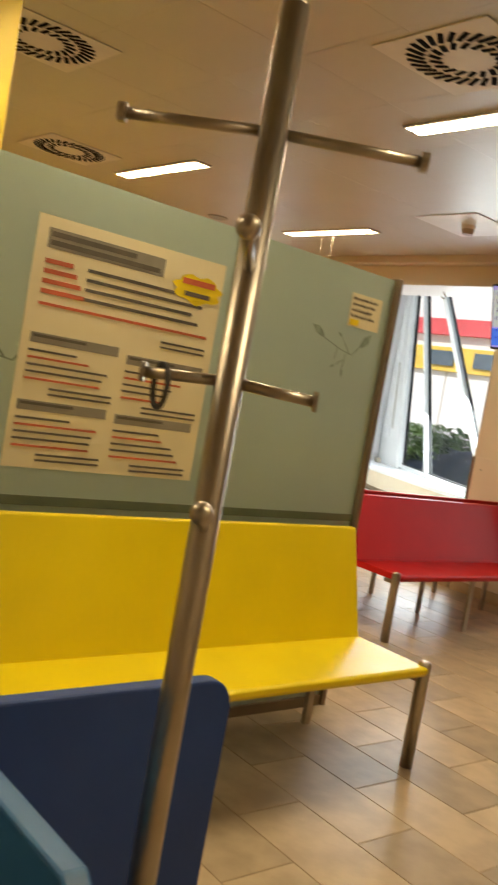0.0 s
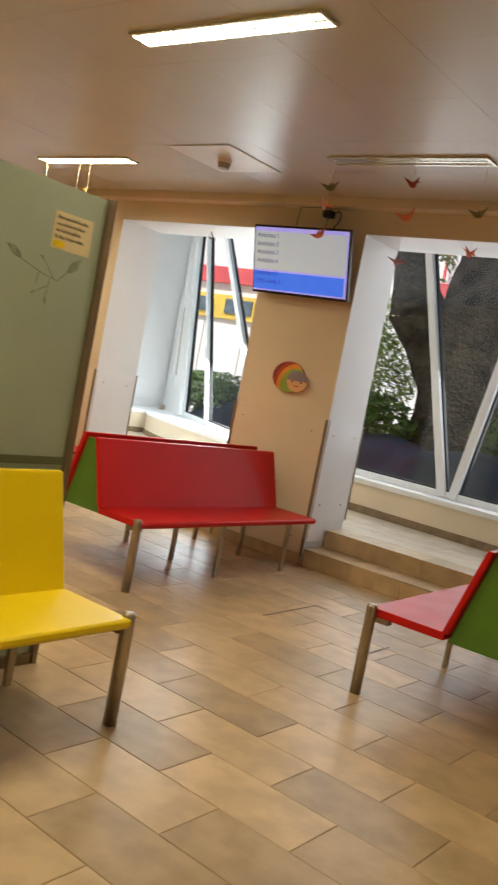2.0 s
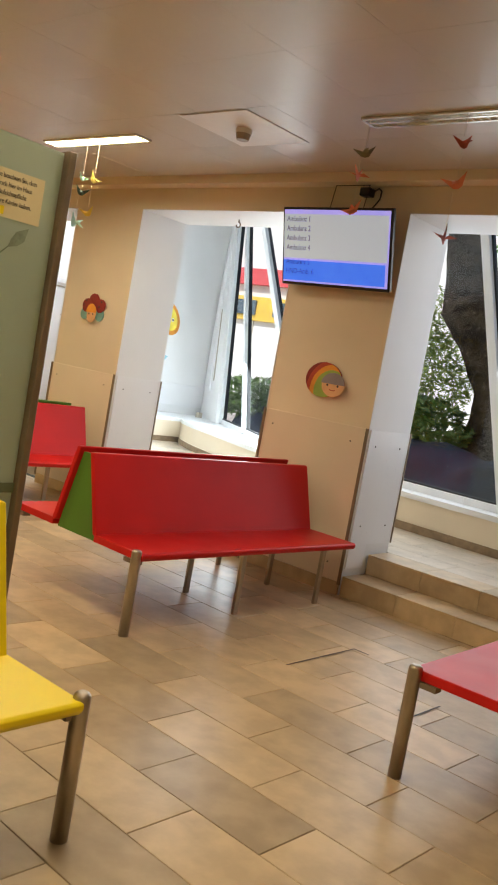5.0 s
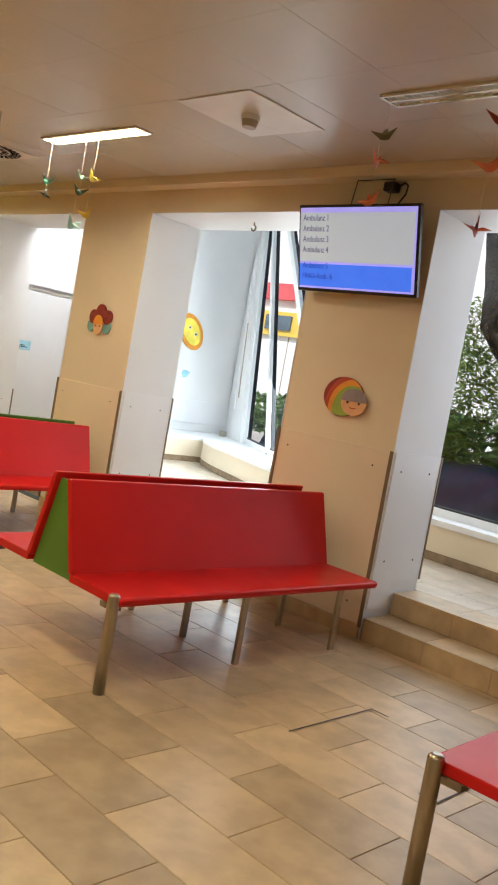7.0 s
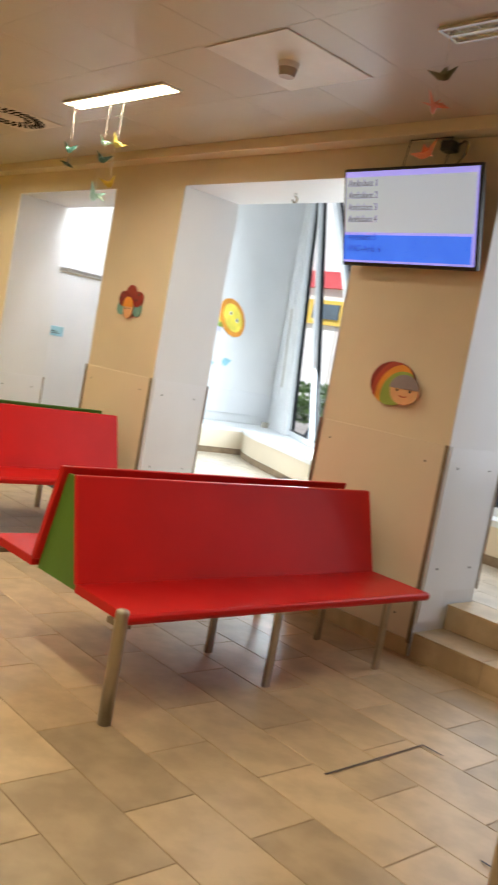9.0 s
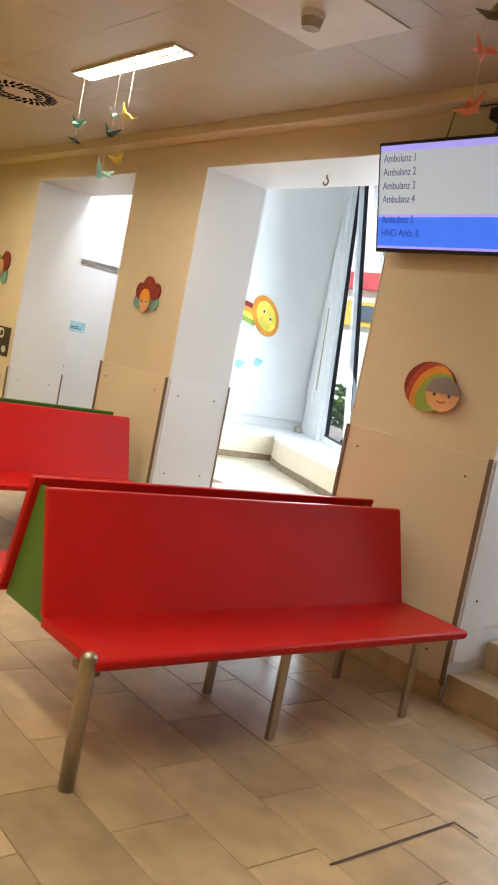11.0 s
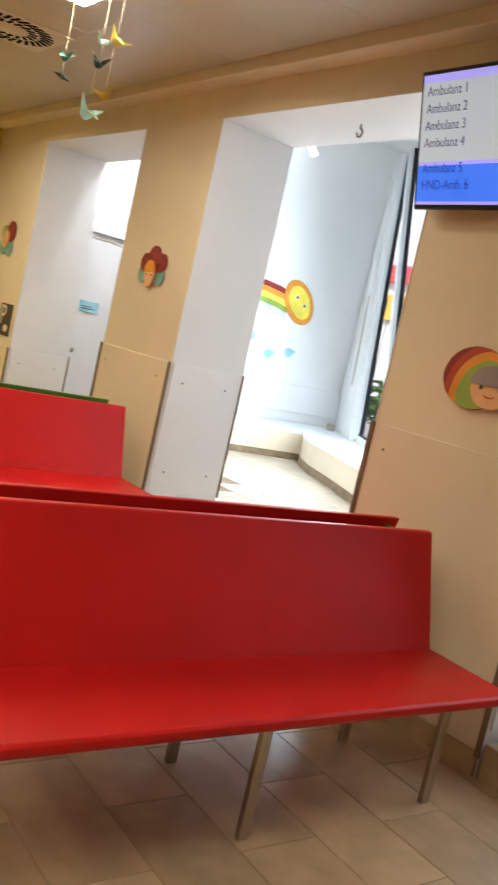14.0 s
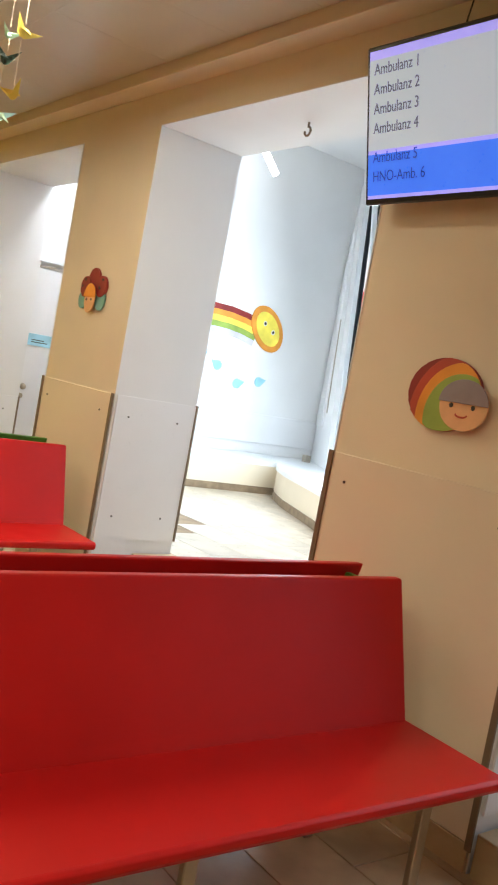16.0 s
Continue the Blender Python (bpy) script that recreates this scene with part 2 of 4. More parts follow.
# ---- walls ----
bm = None
for x0, x1 in ((XW, A0), (A1, B0), (B1, C0), (C1, XE)):
    bm = b_box(x0, YW, 0, x1, YB, ZL, bm=bm)
bm = b_box(XW, YW, ZL, XE, YB, 3.5, bm=bm)
wall_north = setting("wall_north", bm, M_CREAM, "cream painted wall with three deep openings", "wall")
setting("wall_west", b_box(XW - 0.15, YS - 0.15, 0, XW, YB, 3.5), M_YWALL, "yellow painted end wall", "wall")
# unseen mass added over the hall to keep the sun off tree and bed
setting("wall_sun_block", b_box(XW, YS, 4.4, XE, YB, 9.0), M_FACADE, "added white rendered block over the hall, unseen, shading the tree", "wall")
setting("wall_east", b_box(XE, YS - 0.15, 0, XE + 0.15, YB, 3.5), M_CREAM, "cream painted end wall", "wall")
setting("wall_south", b_box(XW, YS - 0.15, 0, XE, YS, 3.5), M_CREAM, "cream painted rear wall", "wall")
setting("wall_inner", b_box(-3.25, YS, 0, -2.9, 1.30, 3.03), M_YWALL, "yellow painted wall pier behind the glass screen", "wall")
# white linings of the openings
for i, (x0, x1) in enumerate(((A0, A1), (B0, B1), (C0, C1))):
    for nm, box in (("side", (x0 + 0.001, YW - 0.003, 0.0, x0 + 0.006, YB + 0.01, ZL - 0.0065)), ("side", (x1 - 0.006, YW - 0.003, 0.0, x1 - 0.001, YB + 0.01, ZL - 0.0065)), ("head", (x0 + 0.001, YW - 0.003, ZL - 0.006, x1 - 0.001, YB + 0.01, ZL - 0.0012))):
        setting("opening_lining_%d_%s" % (i + 1, nm), b_box(*box), M_WHITE, "smooth white lining of a wall opening", "wall lining")


def screw(x, y, z, ax, parent):
    d = {"y": Vector((0, -0.004, 0)), "x": Vector((0.004, 0, 0)), "-x": Vector((-0.004, 0, 0))}[ax]
    part("screw", b_rod((x, y, z), Vector((x, y, z)) + d, 0.006, n=8), M_INK, parent, "dark screw head")


def pier_panel(x0, x1, z0, z1, strips=(True, True)):
    p = tagged(link("wall_panel", b_box(x0 + 0.004, YW - 0.014, z0, x1 - 0.004, YW - 0.0005, z1, 0.002), M_PANEL), "cream protective wall panel fixed with dark screws", "wall panel", "wall panels", "structure")
    for x in (x0 + 0.10, x1 - 0.13):
        for z in (z0 + 0.12, z1 - 0.11):
            screw(x, YW - 0.014, z, "y", p)
    for side, x in zip(strips, (x0, x1)):
        if side:
            part("edge_strip", b_box(x - 0.012, YW - 0.022, z0 - 0.02, x + 0.012, YW - 0.0145, z1 + 0.004), M_EDGE, p, "dark bronze edge strip")


pier_panel(XW + 0.01, A0, 0.10, 0.952, (False, True))
pier_panel(A1, B0, 0.10, 1.235)
pier_panel(B1, C0, 0.10, 1.235)
pier_panel(C1, XE - 0.01, 0.10, 1.235, (True, False))


def jamb_panel(x, sgn, z0, z1, step):
    """White lining board low in an opening; its foot steps over the stair."""
    x0, x1 = sorted((x + sgn * 0.0065, x + sgn * 0.016))
    ya, yb = YW + 0.012, YB + 0.004
    pts = [(ya, z0), (ya + 0.22, z0), (ya + 0.22, z0 + step), (yb, z0 + step), (yb, z1), (ya, z1)] if step else [(ya, z0), (yb, z0), (yb, z1), (ya, z1)]
    p = tagged(link("jamb_panel", b_prism(pts, x0, x1, "x"), M_WPANEL), "white protective panel lining an opening's side", "wall panel", "jamb panels", "structure")
    xs = x + sgn * 0.016
    for y in (ya + 0.09, yb - 0.12):
        for z in (z1 - 0.12, z0 + step + 0.14):
            screw(xs, y, z, "x" if sgn > 0 else "-x", p)
    xa, xb = sorted((x + sgn * 0.003, x + sgn * 0.022))
    part("edge_strip", b_box(xa, yb + 0.0005, z0 + step, xb, yb + 0.014, z1 + 0.004), M_EDGE, p, "grey-bronze edge strip")


jamb_panel(A0, 1, 0.10, 0.952, 0)
jamb_panel(A1, -1, 0.10, 0.952, 0)
for x, s in ((B0, 1), (B1, -1), (C0, 1), (C1, -1)):
    jamb_panel(x, s, 0.20, 1.235, 0.18)

# skirting of stone under the panels
for x0, x1 in ((XW, A0), (A1, B0), (B1, C0), (C1, XE)):
    setting("baseboard", b_box(x0 + 0.003, YW - 0.016, 0, x1 - 0.003, YW - 0.0005, 0.097, 0.002), M_TILE, "beige stone skirting", "baseboard")

# yellow coat panel on the west wall with knobs
yp = thing("coat_rack", "yellow lacquered coat rack board with small steel knobs", "coat rack")
part("board", b_box(XW + 0.0005, 3.2, 0.06, XW + 0.02, YW - 0.03, 1.94, 0.003), M_YPANEL, yp)
for i in range(9):
    for z, o in ((1.79, 0.0), (1.08, 0.12)):
        y = 6.2 - 0.30 * i - o
        k = b_rod((XW + 0.02, y, z), (XW + 0.05, y, z), 0.008, n=8)
        part("knob", b_ball((XW + 0.055, y, z), 0.018, k, u=10, v=6), M_STEEL, yp, "small steel knob")

# ---- ceiling ----
bm = bmesh.new()
edges_x = [-9.69 + 0.0] + [v for v in np.arange(-9.25, 2.6, 0.622)] + [2.6]
edges_y = [YS] + [v for v in np.arange(-2.05, 6.2, 0.641)] + [6.30]
for i in range(len(edges_x) - 1):
    for j in range(len(edges_y) - 1):
        x0, x1, y0, y1 = edges_x[i] + 0.0009, edges_x[i + 1] - 0.0009, edges_y[j] + 0.0009, edges_y[j + 1] - 0.0009
        h = ZC + 0.0006 * random.random()
        vs = [bm.verts.new(c) for c in ((x0, y0, h), (x1, y0, h), (x1, y1, h), (x0, y1, h), (x0, y0, h + 0.005), (x1, y0, h + 0.005), (x1, y1, h + 0.005), (x0, y1, h + 0.005))]
        for q in ((0, 3, 2, 1), (0, 1, 5, 4), (1, 2, 6, 5), (2, 3, 7, 6), (3, 0, 4, 7)):
            bm.faces.new([vs[k] for k in q])
ceiling = setting("ceiling", bm, M_CEIL, "suspended ceiling of pale satin metal panels", "ceiling")
setting("ceiling_void", b_box(XW, YS, ZC + 0.0066, XE, 6.31, ZC + 0.08), M_SEAM, "pale carrier behind the ceiling joints", "ceiling")
setting("cornice", b_box(XW + 0.001, 6.31, 2.972, XE, YW - 0.001, ZC + 0.08, 0.004), M_CREAM, "cream boxed cornice along the wall", "cornice")
setting("cornice_west", b_box(XW + 0.001, YS, 2.972, XW + 0.13, 6.309, ZC + 0.0, 0.004), M_CREAM, "cream boxed cornice along the end wall", "cornice")

# ---- lamps in the ceiling ----


def ceiling_light(x, y, on=True):
    L, W = 1.16, 0.15
    e = thing("ceiling_light", "recessed fluorescent louvre light, %s" % ("lit" if on else "switched off"), "ceiling light", (x, y, ZC), 0, "recessed ceiling lights")
    f = b_box(-L / 2, -W / 2, -0.015, L / 2, -W / 2 + 0.014, -0.001)
    f = b_box(-L / 2, W / 2 - 0.014, -0.015, L / 2, W / 2, -0.001, bm=f)
    f = b_box(-L / 2, -W / 2 + 0.0145, -0.015, -L / 2 + 0.014, W / 2 - 0.0145, -0.001, bm=f)
    f = b_box(L / 2 - 0.014, -W / 2 + 0.0145, -0.015, L / 2, W / 2 - 0.0145, -0.001, bm=f)
    part("frame", f, M_LOUVRE, e)
    f = b_box(-L / 2 + 0.015, -0.009, -0.0148, L / 2 - 0.015, 0.009, -0.0085)
    for i in range(24):
        xx = -L / 2 + 0.03 + i * (L - 0.06) / 23
        for y0, y1 in ((-W / 2 + 0.015, -0.0095), (0.0095, W / 2 - 0.015)):
            f = b_box(xx - 0.002, y0, -0.013, xx + 0.002, y1, -0.009, bm=f)
    part("louvre", f, M_LOUVRE, e, "bright metal louvre")
    if on:
        for s in (-1, 1):
            part("tube", b_box(-L / 2 + 0.02, s * 0.036 - 0.024, -0.0065, L / 2 - 0.02, s * 0.036 + 0.024, -0.0045), M_TUBE, e, "glowing fluorescent tube")
        lamp("tube_light", "AREA", look((x, y, ZC - 0.0074), (x, y + 0.001, 0)), LAMP_W, WARM, L - 0.03, W - 0.034)
    else:
        part("reflector", b_box(-L / 2 + 0.013, -W / 2 + 0.013, -0.0035, L / 2 - 0.013, W / 2 - 0.013, -0.0015), M_LOUVRE, e, "unlit reflector")


# the one at x 1.1 is unseen, added to brighten the glass screen
for x, y, on in ((-1.97, 3.42, True), (-5.09, 3.43, True), (-5.13, 5.35, True), (-2.0, 5.35, False), (-8.13, 5.34, True), (-8.2, 3.43, True), (-1.97, 1.5, True), (-5.09, 1.5, True), (1.1, 1.5, True), (-1.97, -0.6, True)):
    ceiling_light(x, y, on)


def ceiling_vent(x, y):
    e = thing("ceiling_vent", "round swirl air diffuser with black slots in a white plate", "air vent", (x, y, ZC), 0, "ceiling vents")
    part("plate", b_box(-0.3, -0.3, -0.006, 0.3, 0.3, -0.001, 0.002), M_SEAM, e)
    for ring, (r0, r1, n) in enumerate(((0.115, 0.175, 18), (0.185, 0.275, 30))):
        for i in range(n):
            a = 2 * math.pi * i / n
            tw = 0.5
            d, t = Vector((math.cos(a + tw), math.sin(a + tw), 0)), Vector((-math.sin(a + tw), math.cos(a + tw), 0))
            c = Vector((math.cos(a), math.sin(a), 0)) * (r0 + r1) / 2
            h = (r1 - r0) / 2
            s = bmesh.new()
            vs = [s.verts.new(c + d * h * p + t * 0.0125 * q + Vector((0, 0, z))) for z in (-0.0085, -0.0062) for p, q in ((-1, -1), (1, -1), (1, 1), (-1, 1))]
            for q in ((3, 2, 1, 0), (4, 5, 6, 7), (0, 1, 5, 4), (1, 2, 6, 5), (2, 3, 7, 6), (3, 0, 4, 7)):
                s.faces.new([vs[k] for k in q])
            part("slot", s, M_SLOT, e, "black air slot")


for x, y in ((-1.72, 2.80), (-5.47, 2.84), (-6.65, 5.35), (-3.55, 1.68)):
    ceiling_vent(x, y)

e = thing("smoke_detector", "round beige smoke detector on a white ceiling plate", "smoke detector", (-3.54, 5.33, ZC))
part("plate", b_box(-0.30, -0.315, -0.006, 0.30, 0.315, -0.001, 0.002), M_WPLAST, e)
part("base", b_rod((0, 0, -0.006), (0, 0, -0.035), 0.055, n=24), M_WPLAST, e)
part("head", b_rod((0, 0, -0.035), (0, 0, -0.075), 0.05, 0.04, n=24), M_GREYPL, e, "grey-brown sensor head")
e = thing("ceiling_speaker", "round grey ceiling loudspeaker grille", "loudspeaker", (-6.0, 4.70, ZC))
part("grille", b_rod((0, 0, -0.001), (0, 0, -0.012), 0.10, 0.09, n=28), M_GREYPL, e)

# ---- benches ----


def bench(name, label, length, loc, rz, m_front, m_back, m_end, double=True, legs=(0.03, 0.94, 1.75)):
    """Local x runs from the seat's front edge to the rear, y along the bench."""
    e = thing(name, label, "bench", loc, rz, "waiting benches")

    def seat(v0, v1, flip):
        w = (lambda v: v) if not flip else (lambda v: 1.24 - v)
        pts = [(w(0.0), 0.425), (w(0.012), 0.408), (w(0.42), 0.408), (w(0.42), 0.45), (w(0.012), 0.45), (w(0.0), 0.442)]
        part("seat", b_prism(pts, 0.0, length, "y", 0.004), m_front, e)

    def back(flip, y1, top):
        w = (lambda v: v) if not flip else (lambda v: 1.24 - v)
        pts = [(w(0.402), 0.440), (w(0.437), 0.440), (w(0.575), top), (w(0.54), top)]
        part("backrest", b_prism(pts, 0.0, y1, "y", 0.008, seg=3), m_front if not flip else m_back, e)

    seat(0, 0.42, False)
    back(False, length - 0.005, 0.89 if double else 0.93)
    if double:
        seat(0, 0.42, True)
        back(True, length - 0.07, 0.905)
        for y0 in (0.028, length - 0.15):
            part("end_panel", b_prism([(0.437, 0.402), (0.803, 0.402), (0.665, 0.875), (0.58, 0.875)], y0, y0 + 0.02, "y"), m_end, e, "green end panel between the backrests" if m_end is M_GREEN else "")
        part("underframe", b_box(0.445, 0.14, 0.375, 0.795, length - 0.172, 0.4075), M_EDGE, e, "dark underframe")
    else:
        part("underframe", b_box(0.06, 0.06, 0.385, 0.40, length - 0.06, 0.4075), M_EDGE, e, "dark underframe")
    rows = ((0.045, 0.02),) + (((1.195, 0.02),) if double else ((0.38, 0.02),))
    for k, (v, _) in enumerate(rows):
        for i, u in enumerate(legs):
            if not double and k and i == len(legs) - 1:
                continue
            if i == 0 or (not double and i == len(legs) - 1):
                y = u if i == 0 else length - 0.03
                y = -0.012 if (i == 0 and double) else (length + 0.012 if i else y)
                vv = (0.03 if v < 0.6 else 1.21) if double or k == 0 else v
                top = 0.47 if double or k == 0 else 0.407
                part("leg", b_rod((vv, y, 0), (vv, y, top), 0.028, n=18, cap=0.016), M_STEEL, e, smooth=True)
                part("bracket", b_box(vv, min(y, y + (0.05 if not i else -0.05)), 0.385, vv + (0.10 if v < 0.6 else -0.10), max(y, y + (0.05 if not i else -0.05)), 0.4075), M_EDGE, e)
            else:
                vv = v + (0.07 if v < 0.6 else -0.13)
                part("leg", b_box(vv - 0.012, u - 0.02, 0.0, vv + 0.012, u + 0.02, 0.407, 0.003), M_STEEL, e)
        if not double and k:
            part("leg", b_box(0.508, length - 0.15, 0.0, 0.532, length - 0.11, 0.70, 0.003), M_STEEL, e)
        if double:
            vv = 0.56 if k == 0 else 0.70
            for u in legs[1:] if k == 0 else ():
                part("leg", b_box(vv - 0.012, u - 0.02, 0.0, vv + 0.012, u + 0.02, 0.3748, 0.003), M_STEEL, e)
    return e


# x of the local frame points to the rear of the seat: turned about z for each bench
def mirror_pose(e, loc, ang):
    e.matrix_world = Matrix.Translation(loc) @ Matrix.Rotation(radians(ang), 4, "Z") @ Matrix.Scale(-1, 4, (1, 0, 0))


b1 = bench("waiting_bench", "red double-sided waiting bench with green end panel and steel legs", 1.95, (0, 0, 0), 0, M_RED, M_RED, M_GREEN)
mirror_pose(b1, (-2.735, 4.30, 0), -1.5)
b2 = bench("waiting_bench", "red waiting bench with green rear backrest beside the wall opening", 2.6, (0, 0, 0), 0, M_RED, M_GREEN, M_GREEN, legs=(0.03, 1.2, 2.3))
mirror_pose(b2, (-5.36, 3.67, 0), -0.5)
b3 = bench("waiting_bench", "red waiting bench with green end panel and green rear backrest", 1.95, (-1.10, 4.30, 0), 1.0, M_RED, M_GREEN, M_GREEN)
b4 = bench("waiting_bench", "yellow lacquered waiting bench in front of the frosted glass screen", 2.6, (0, 0, 0), 0, M_YEL, M_YEL, M_YEL, double=False, legs=(0.03, 2.57))
mirror_pose(b4, (-1.38, 0.275, 0), 0)
b5 = thing("blue_bench", "dark blue lacquered bench end with rounded backrest", "bench")
prof = [(-0.9, 0.40), (1.04, 0.40), (1.04, 0.825)] + [(0.98 + 0.06 * math.cos(radians(a)), 0.825 + 0.06 * math.sin(radians(a))) for a in range(0, 91, 15)] + [(-0.9, 0.885)]
part("backrest", b_prism(prof, -0.585, -0.545, "x", 0.006), M_BLUE, b5)
part("panel", b_box(-0.585, -0.9, 0.0, -0.545, 1.04, 0.3995, 0.004), M_BLUE, b5)
part("armrest", b_prism([(-0.54, 0.55), (-0.05, 0.55), (-0.02, 0.60), (-0.02, 0.87), (-0.05, 0.90), (-0.54, 0.90)], 0.38, 0.42, "y", 0.006), M_BLUEEDGE, b5, "lighter blue side panel")
part("seat", b_box(-0.54, -0.9, 0.41, -0.04, 0.379, 0.45, 0.006), M_BLUE, b5)
for x, y in ((-0.5, 0.3), (-0.1, 0.3), (-0.5, -0.8), (-0.1, -0.8)):
    part("leg", b_rod((x, y, 0), (x, y, 0.41), 0.022), M_STEEL, b5)

# ---- frosted screen ----
e = thing("glass_screen", "frosted pale green glass partition with bronze end post", "glass screen")
XS = -2.075
for y0, y1 in ((-0.6, 0.715), (0.72, 2.055), (2.06, 2.985)):
    part("pane", b_box(XS - 0.006, y0, 0.05, XS + 0.006, y1, 2.11, 0.001), M_FROST, e, "frosted green glass pane")
part("post", b_box(XS - 0.03, 2.99, 0.0, XS + 0.03, 3.02, 2.125, 0.003), M_EDGE, e, "bronze end post")
part("rail", b_box(XS - 0.012, -0.6, 0.93, XS + 0.012, 2.985, 0.965), M_FROSTEDGE, e, "dark green rail")
part("floor_rail", b_box(XS - 0.02, -0.6, 0.0, XS + 0.02, 2.985, 0.049), M_EDGE, e)
for y in (0.717, 2.057):
    for z in (1.86, 1.12):
        part("clamp", b_box(XS - 0.02, y - 0.035, z - 0.045, XS + 0.02, y + 0.035, z + 0.045, 0.004), M_STEEL, e, "steel glass clamp")
part("top_edge", b_box(XS - 0.005, -0.6, 2.1105, XS + 0.005, 2.985, 2.116), M_FROST, e)


def bars(parent, x, rows):
    for y0, y1, z0, z1, m in rows:
        part("print", b_box(x - 0.0008, y0, z0, x + 0.0008, y1, z1), m, parent)


p = thing("poster", "large cream notice sheet with grey headings and printed lines", "poster")
part("sheet", b_box(XS + 0.0062, 1.145, 1.065, XS + 0.0075, 1.972, 1.955), M_PAPER, p)
rows = [(1.19, 1.68, 1.845, 1.915, M_PRINT)]
rnd = random.Random(4)
for z, y1 in ((1.895, 1.55), (1.865, 1.66)):
    rows.append((1.20, y1, z - 0.009, z + 0.009, M_TEXT))
for i, z in enumerate((1.80, 1.765, 1.73, 1.695)):
    rows.append((1.19, 1.30 + 0.02 * i, z - 0.008, z + 0.008, M_REDINK))
    rows.append((1.36, 1.90 - 0.05 * rnd.random() * 3, z - 0.006, z + 0.006, M_TEXT))
rows.append((1.19, 1.93, 1.646, 1.656, M_REDINK))
for z, y1 in ((1.60, 1.93), (1.58, 1.93)):
    rows.append((1.72, y1, z - 0.004, z + 0.004, M_TEXT))
for yb, zb in ((1.18, 1.53), (1.58, 1.51), (1.17, 1.29), (1.57, 1.28)):
    rows.append((yb, yb + 0.36, zb - 0.018, zb + 0.018, M_PRINT))
    rows.append((yb + 0.01, yb + 0.22, zb + 0.002, zb + 0.012, M_TEXT))
    for k in range(5):
        z = zb - 0.045 - 0.025 * k
        rows.append((yb, yb + 0.18 + 0.16 * rnd.random(), z - 0.004, z + 0.004, M_REDINK if k in (1, 4) else M_TEXT))
    for k in range(2):
        z = zb - 0.175 - 0.02 * k
        rows.append((yb + 0.10, yb + 0.36, z - 0.004, z + 0.004, M_TEXT))
bars(p, XS + 0.0082, [r for r in rows if r[4] is M_PRINT])
bars(p, XS + 0.0094, [r for r in rows if r[4] is not M_PRINT])
blob = [(1.85 + (0.115 + 0.012 * math.sin(9 * a)) * math.cos(a), 1.83 + (0.055 + 0.008 * math.sin(7 * a)) * math.sin(a)) for a in [2 * math.pi * i / 40 for i in range(40)]]
s = part("sticker", b_prism(blob, XS + 0.0096, XS + 0.0105, "x"), M_STICK, p, "yellow burst sticker")
bars(p, XS + 0.0112, [(1.77, 1.93, 1.845, 1.868, M_REDINK), (1.79, 1.91, 1.80, 1.818, M_TEXT)])
p = thing("notice", "small cream notice with printed lines and yellow patch", "notice")
part("sheet", b_box(XS + 0.0062, 2.715, 1.85, XS + 0.0075, 2.925, 2.005), M_PAPER, p)
notice = p
bars(p, XS + 0.0084, [(2.725, 2.785, 1.858, 1.885, M_STICK)])
# grey floral sticker on the frosted glass
TWIG = (((-0.11, 0.01), (0.0, -0.025)), ((0.0, -0.025), (0.08, -0.04)), ((0.08, -0.04), (0.13, 0.01)), ((0.04, -0.035), (0.03, -0.12)), ((0.03, -0.07), (-0.02, -0.10)), ((-0.02, -0.02), (-0.03, -0.075)), ((0.06, -0.035), (0.0, 0.03)))
LEAVES = (((-0.11, 0.01), (-0.20, 0.06), 0.020), ((0.12, 0.0), (0.19, 0.075), 0.024), ((0.03, -0.11), (0.035, -0.155), 0.008), ((-0.02, -0.10), (-0.05, -0.115), 0.007), ((0.0, 0.03), (-0.03, 0.05), 0.008))
for oy, oz, sc in ((2.70, 1.76, 1.0), (1.0, 1.50, 1.6)):
    p = thing("glass_sticker", "faded grey-green twig sticker on the frosted glass", "sticker")
    for a, b in TWIG:
        a, b = Vector(a) * sc, Vector(b) * sc
        n = Vector((a.y - b.y, b.x - a.x)).normalized() * 0.0028 * sc
        part("stem", b_prism([(oy + q.x, oz + q.y) for q in (a - n, b - n * 0.7, b + n * 0.7, a + n)], XS + 0.0062, XS + 0.0067, "x"), M_TWIG, p)
    for a, b, w in LEAVES:
        a, b = Vector(a) * sc, Vector(b) * sc
        n = Vector((a.y - b.y, b.x - a.x)).normalized() * w * sc
        part("leaf", b_prism([(oy + q.x, oz + q.y) for q in (a, a.lerp(b, 0.3) - n * 0.8, a.lerp(b, 0.6) - n, b, a.lerp(b, 0.55) + n * 0.8, a.lerp(b, 0.25) + n * 0.5)], XS + 0.0068, XS + 0.0073, "x"), M_TWIG, p)

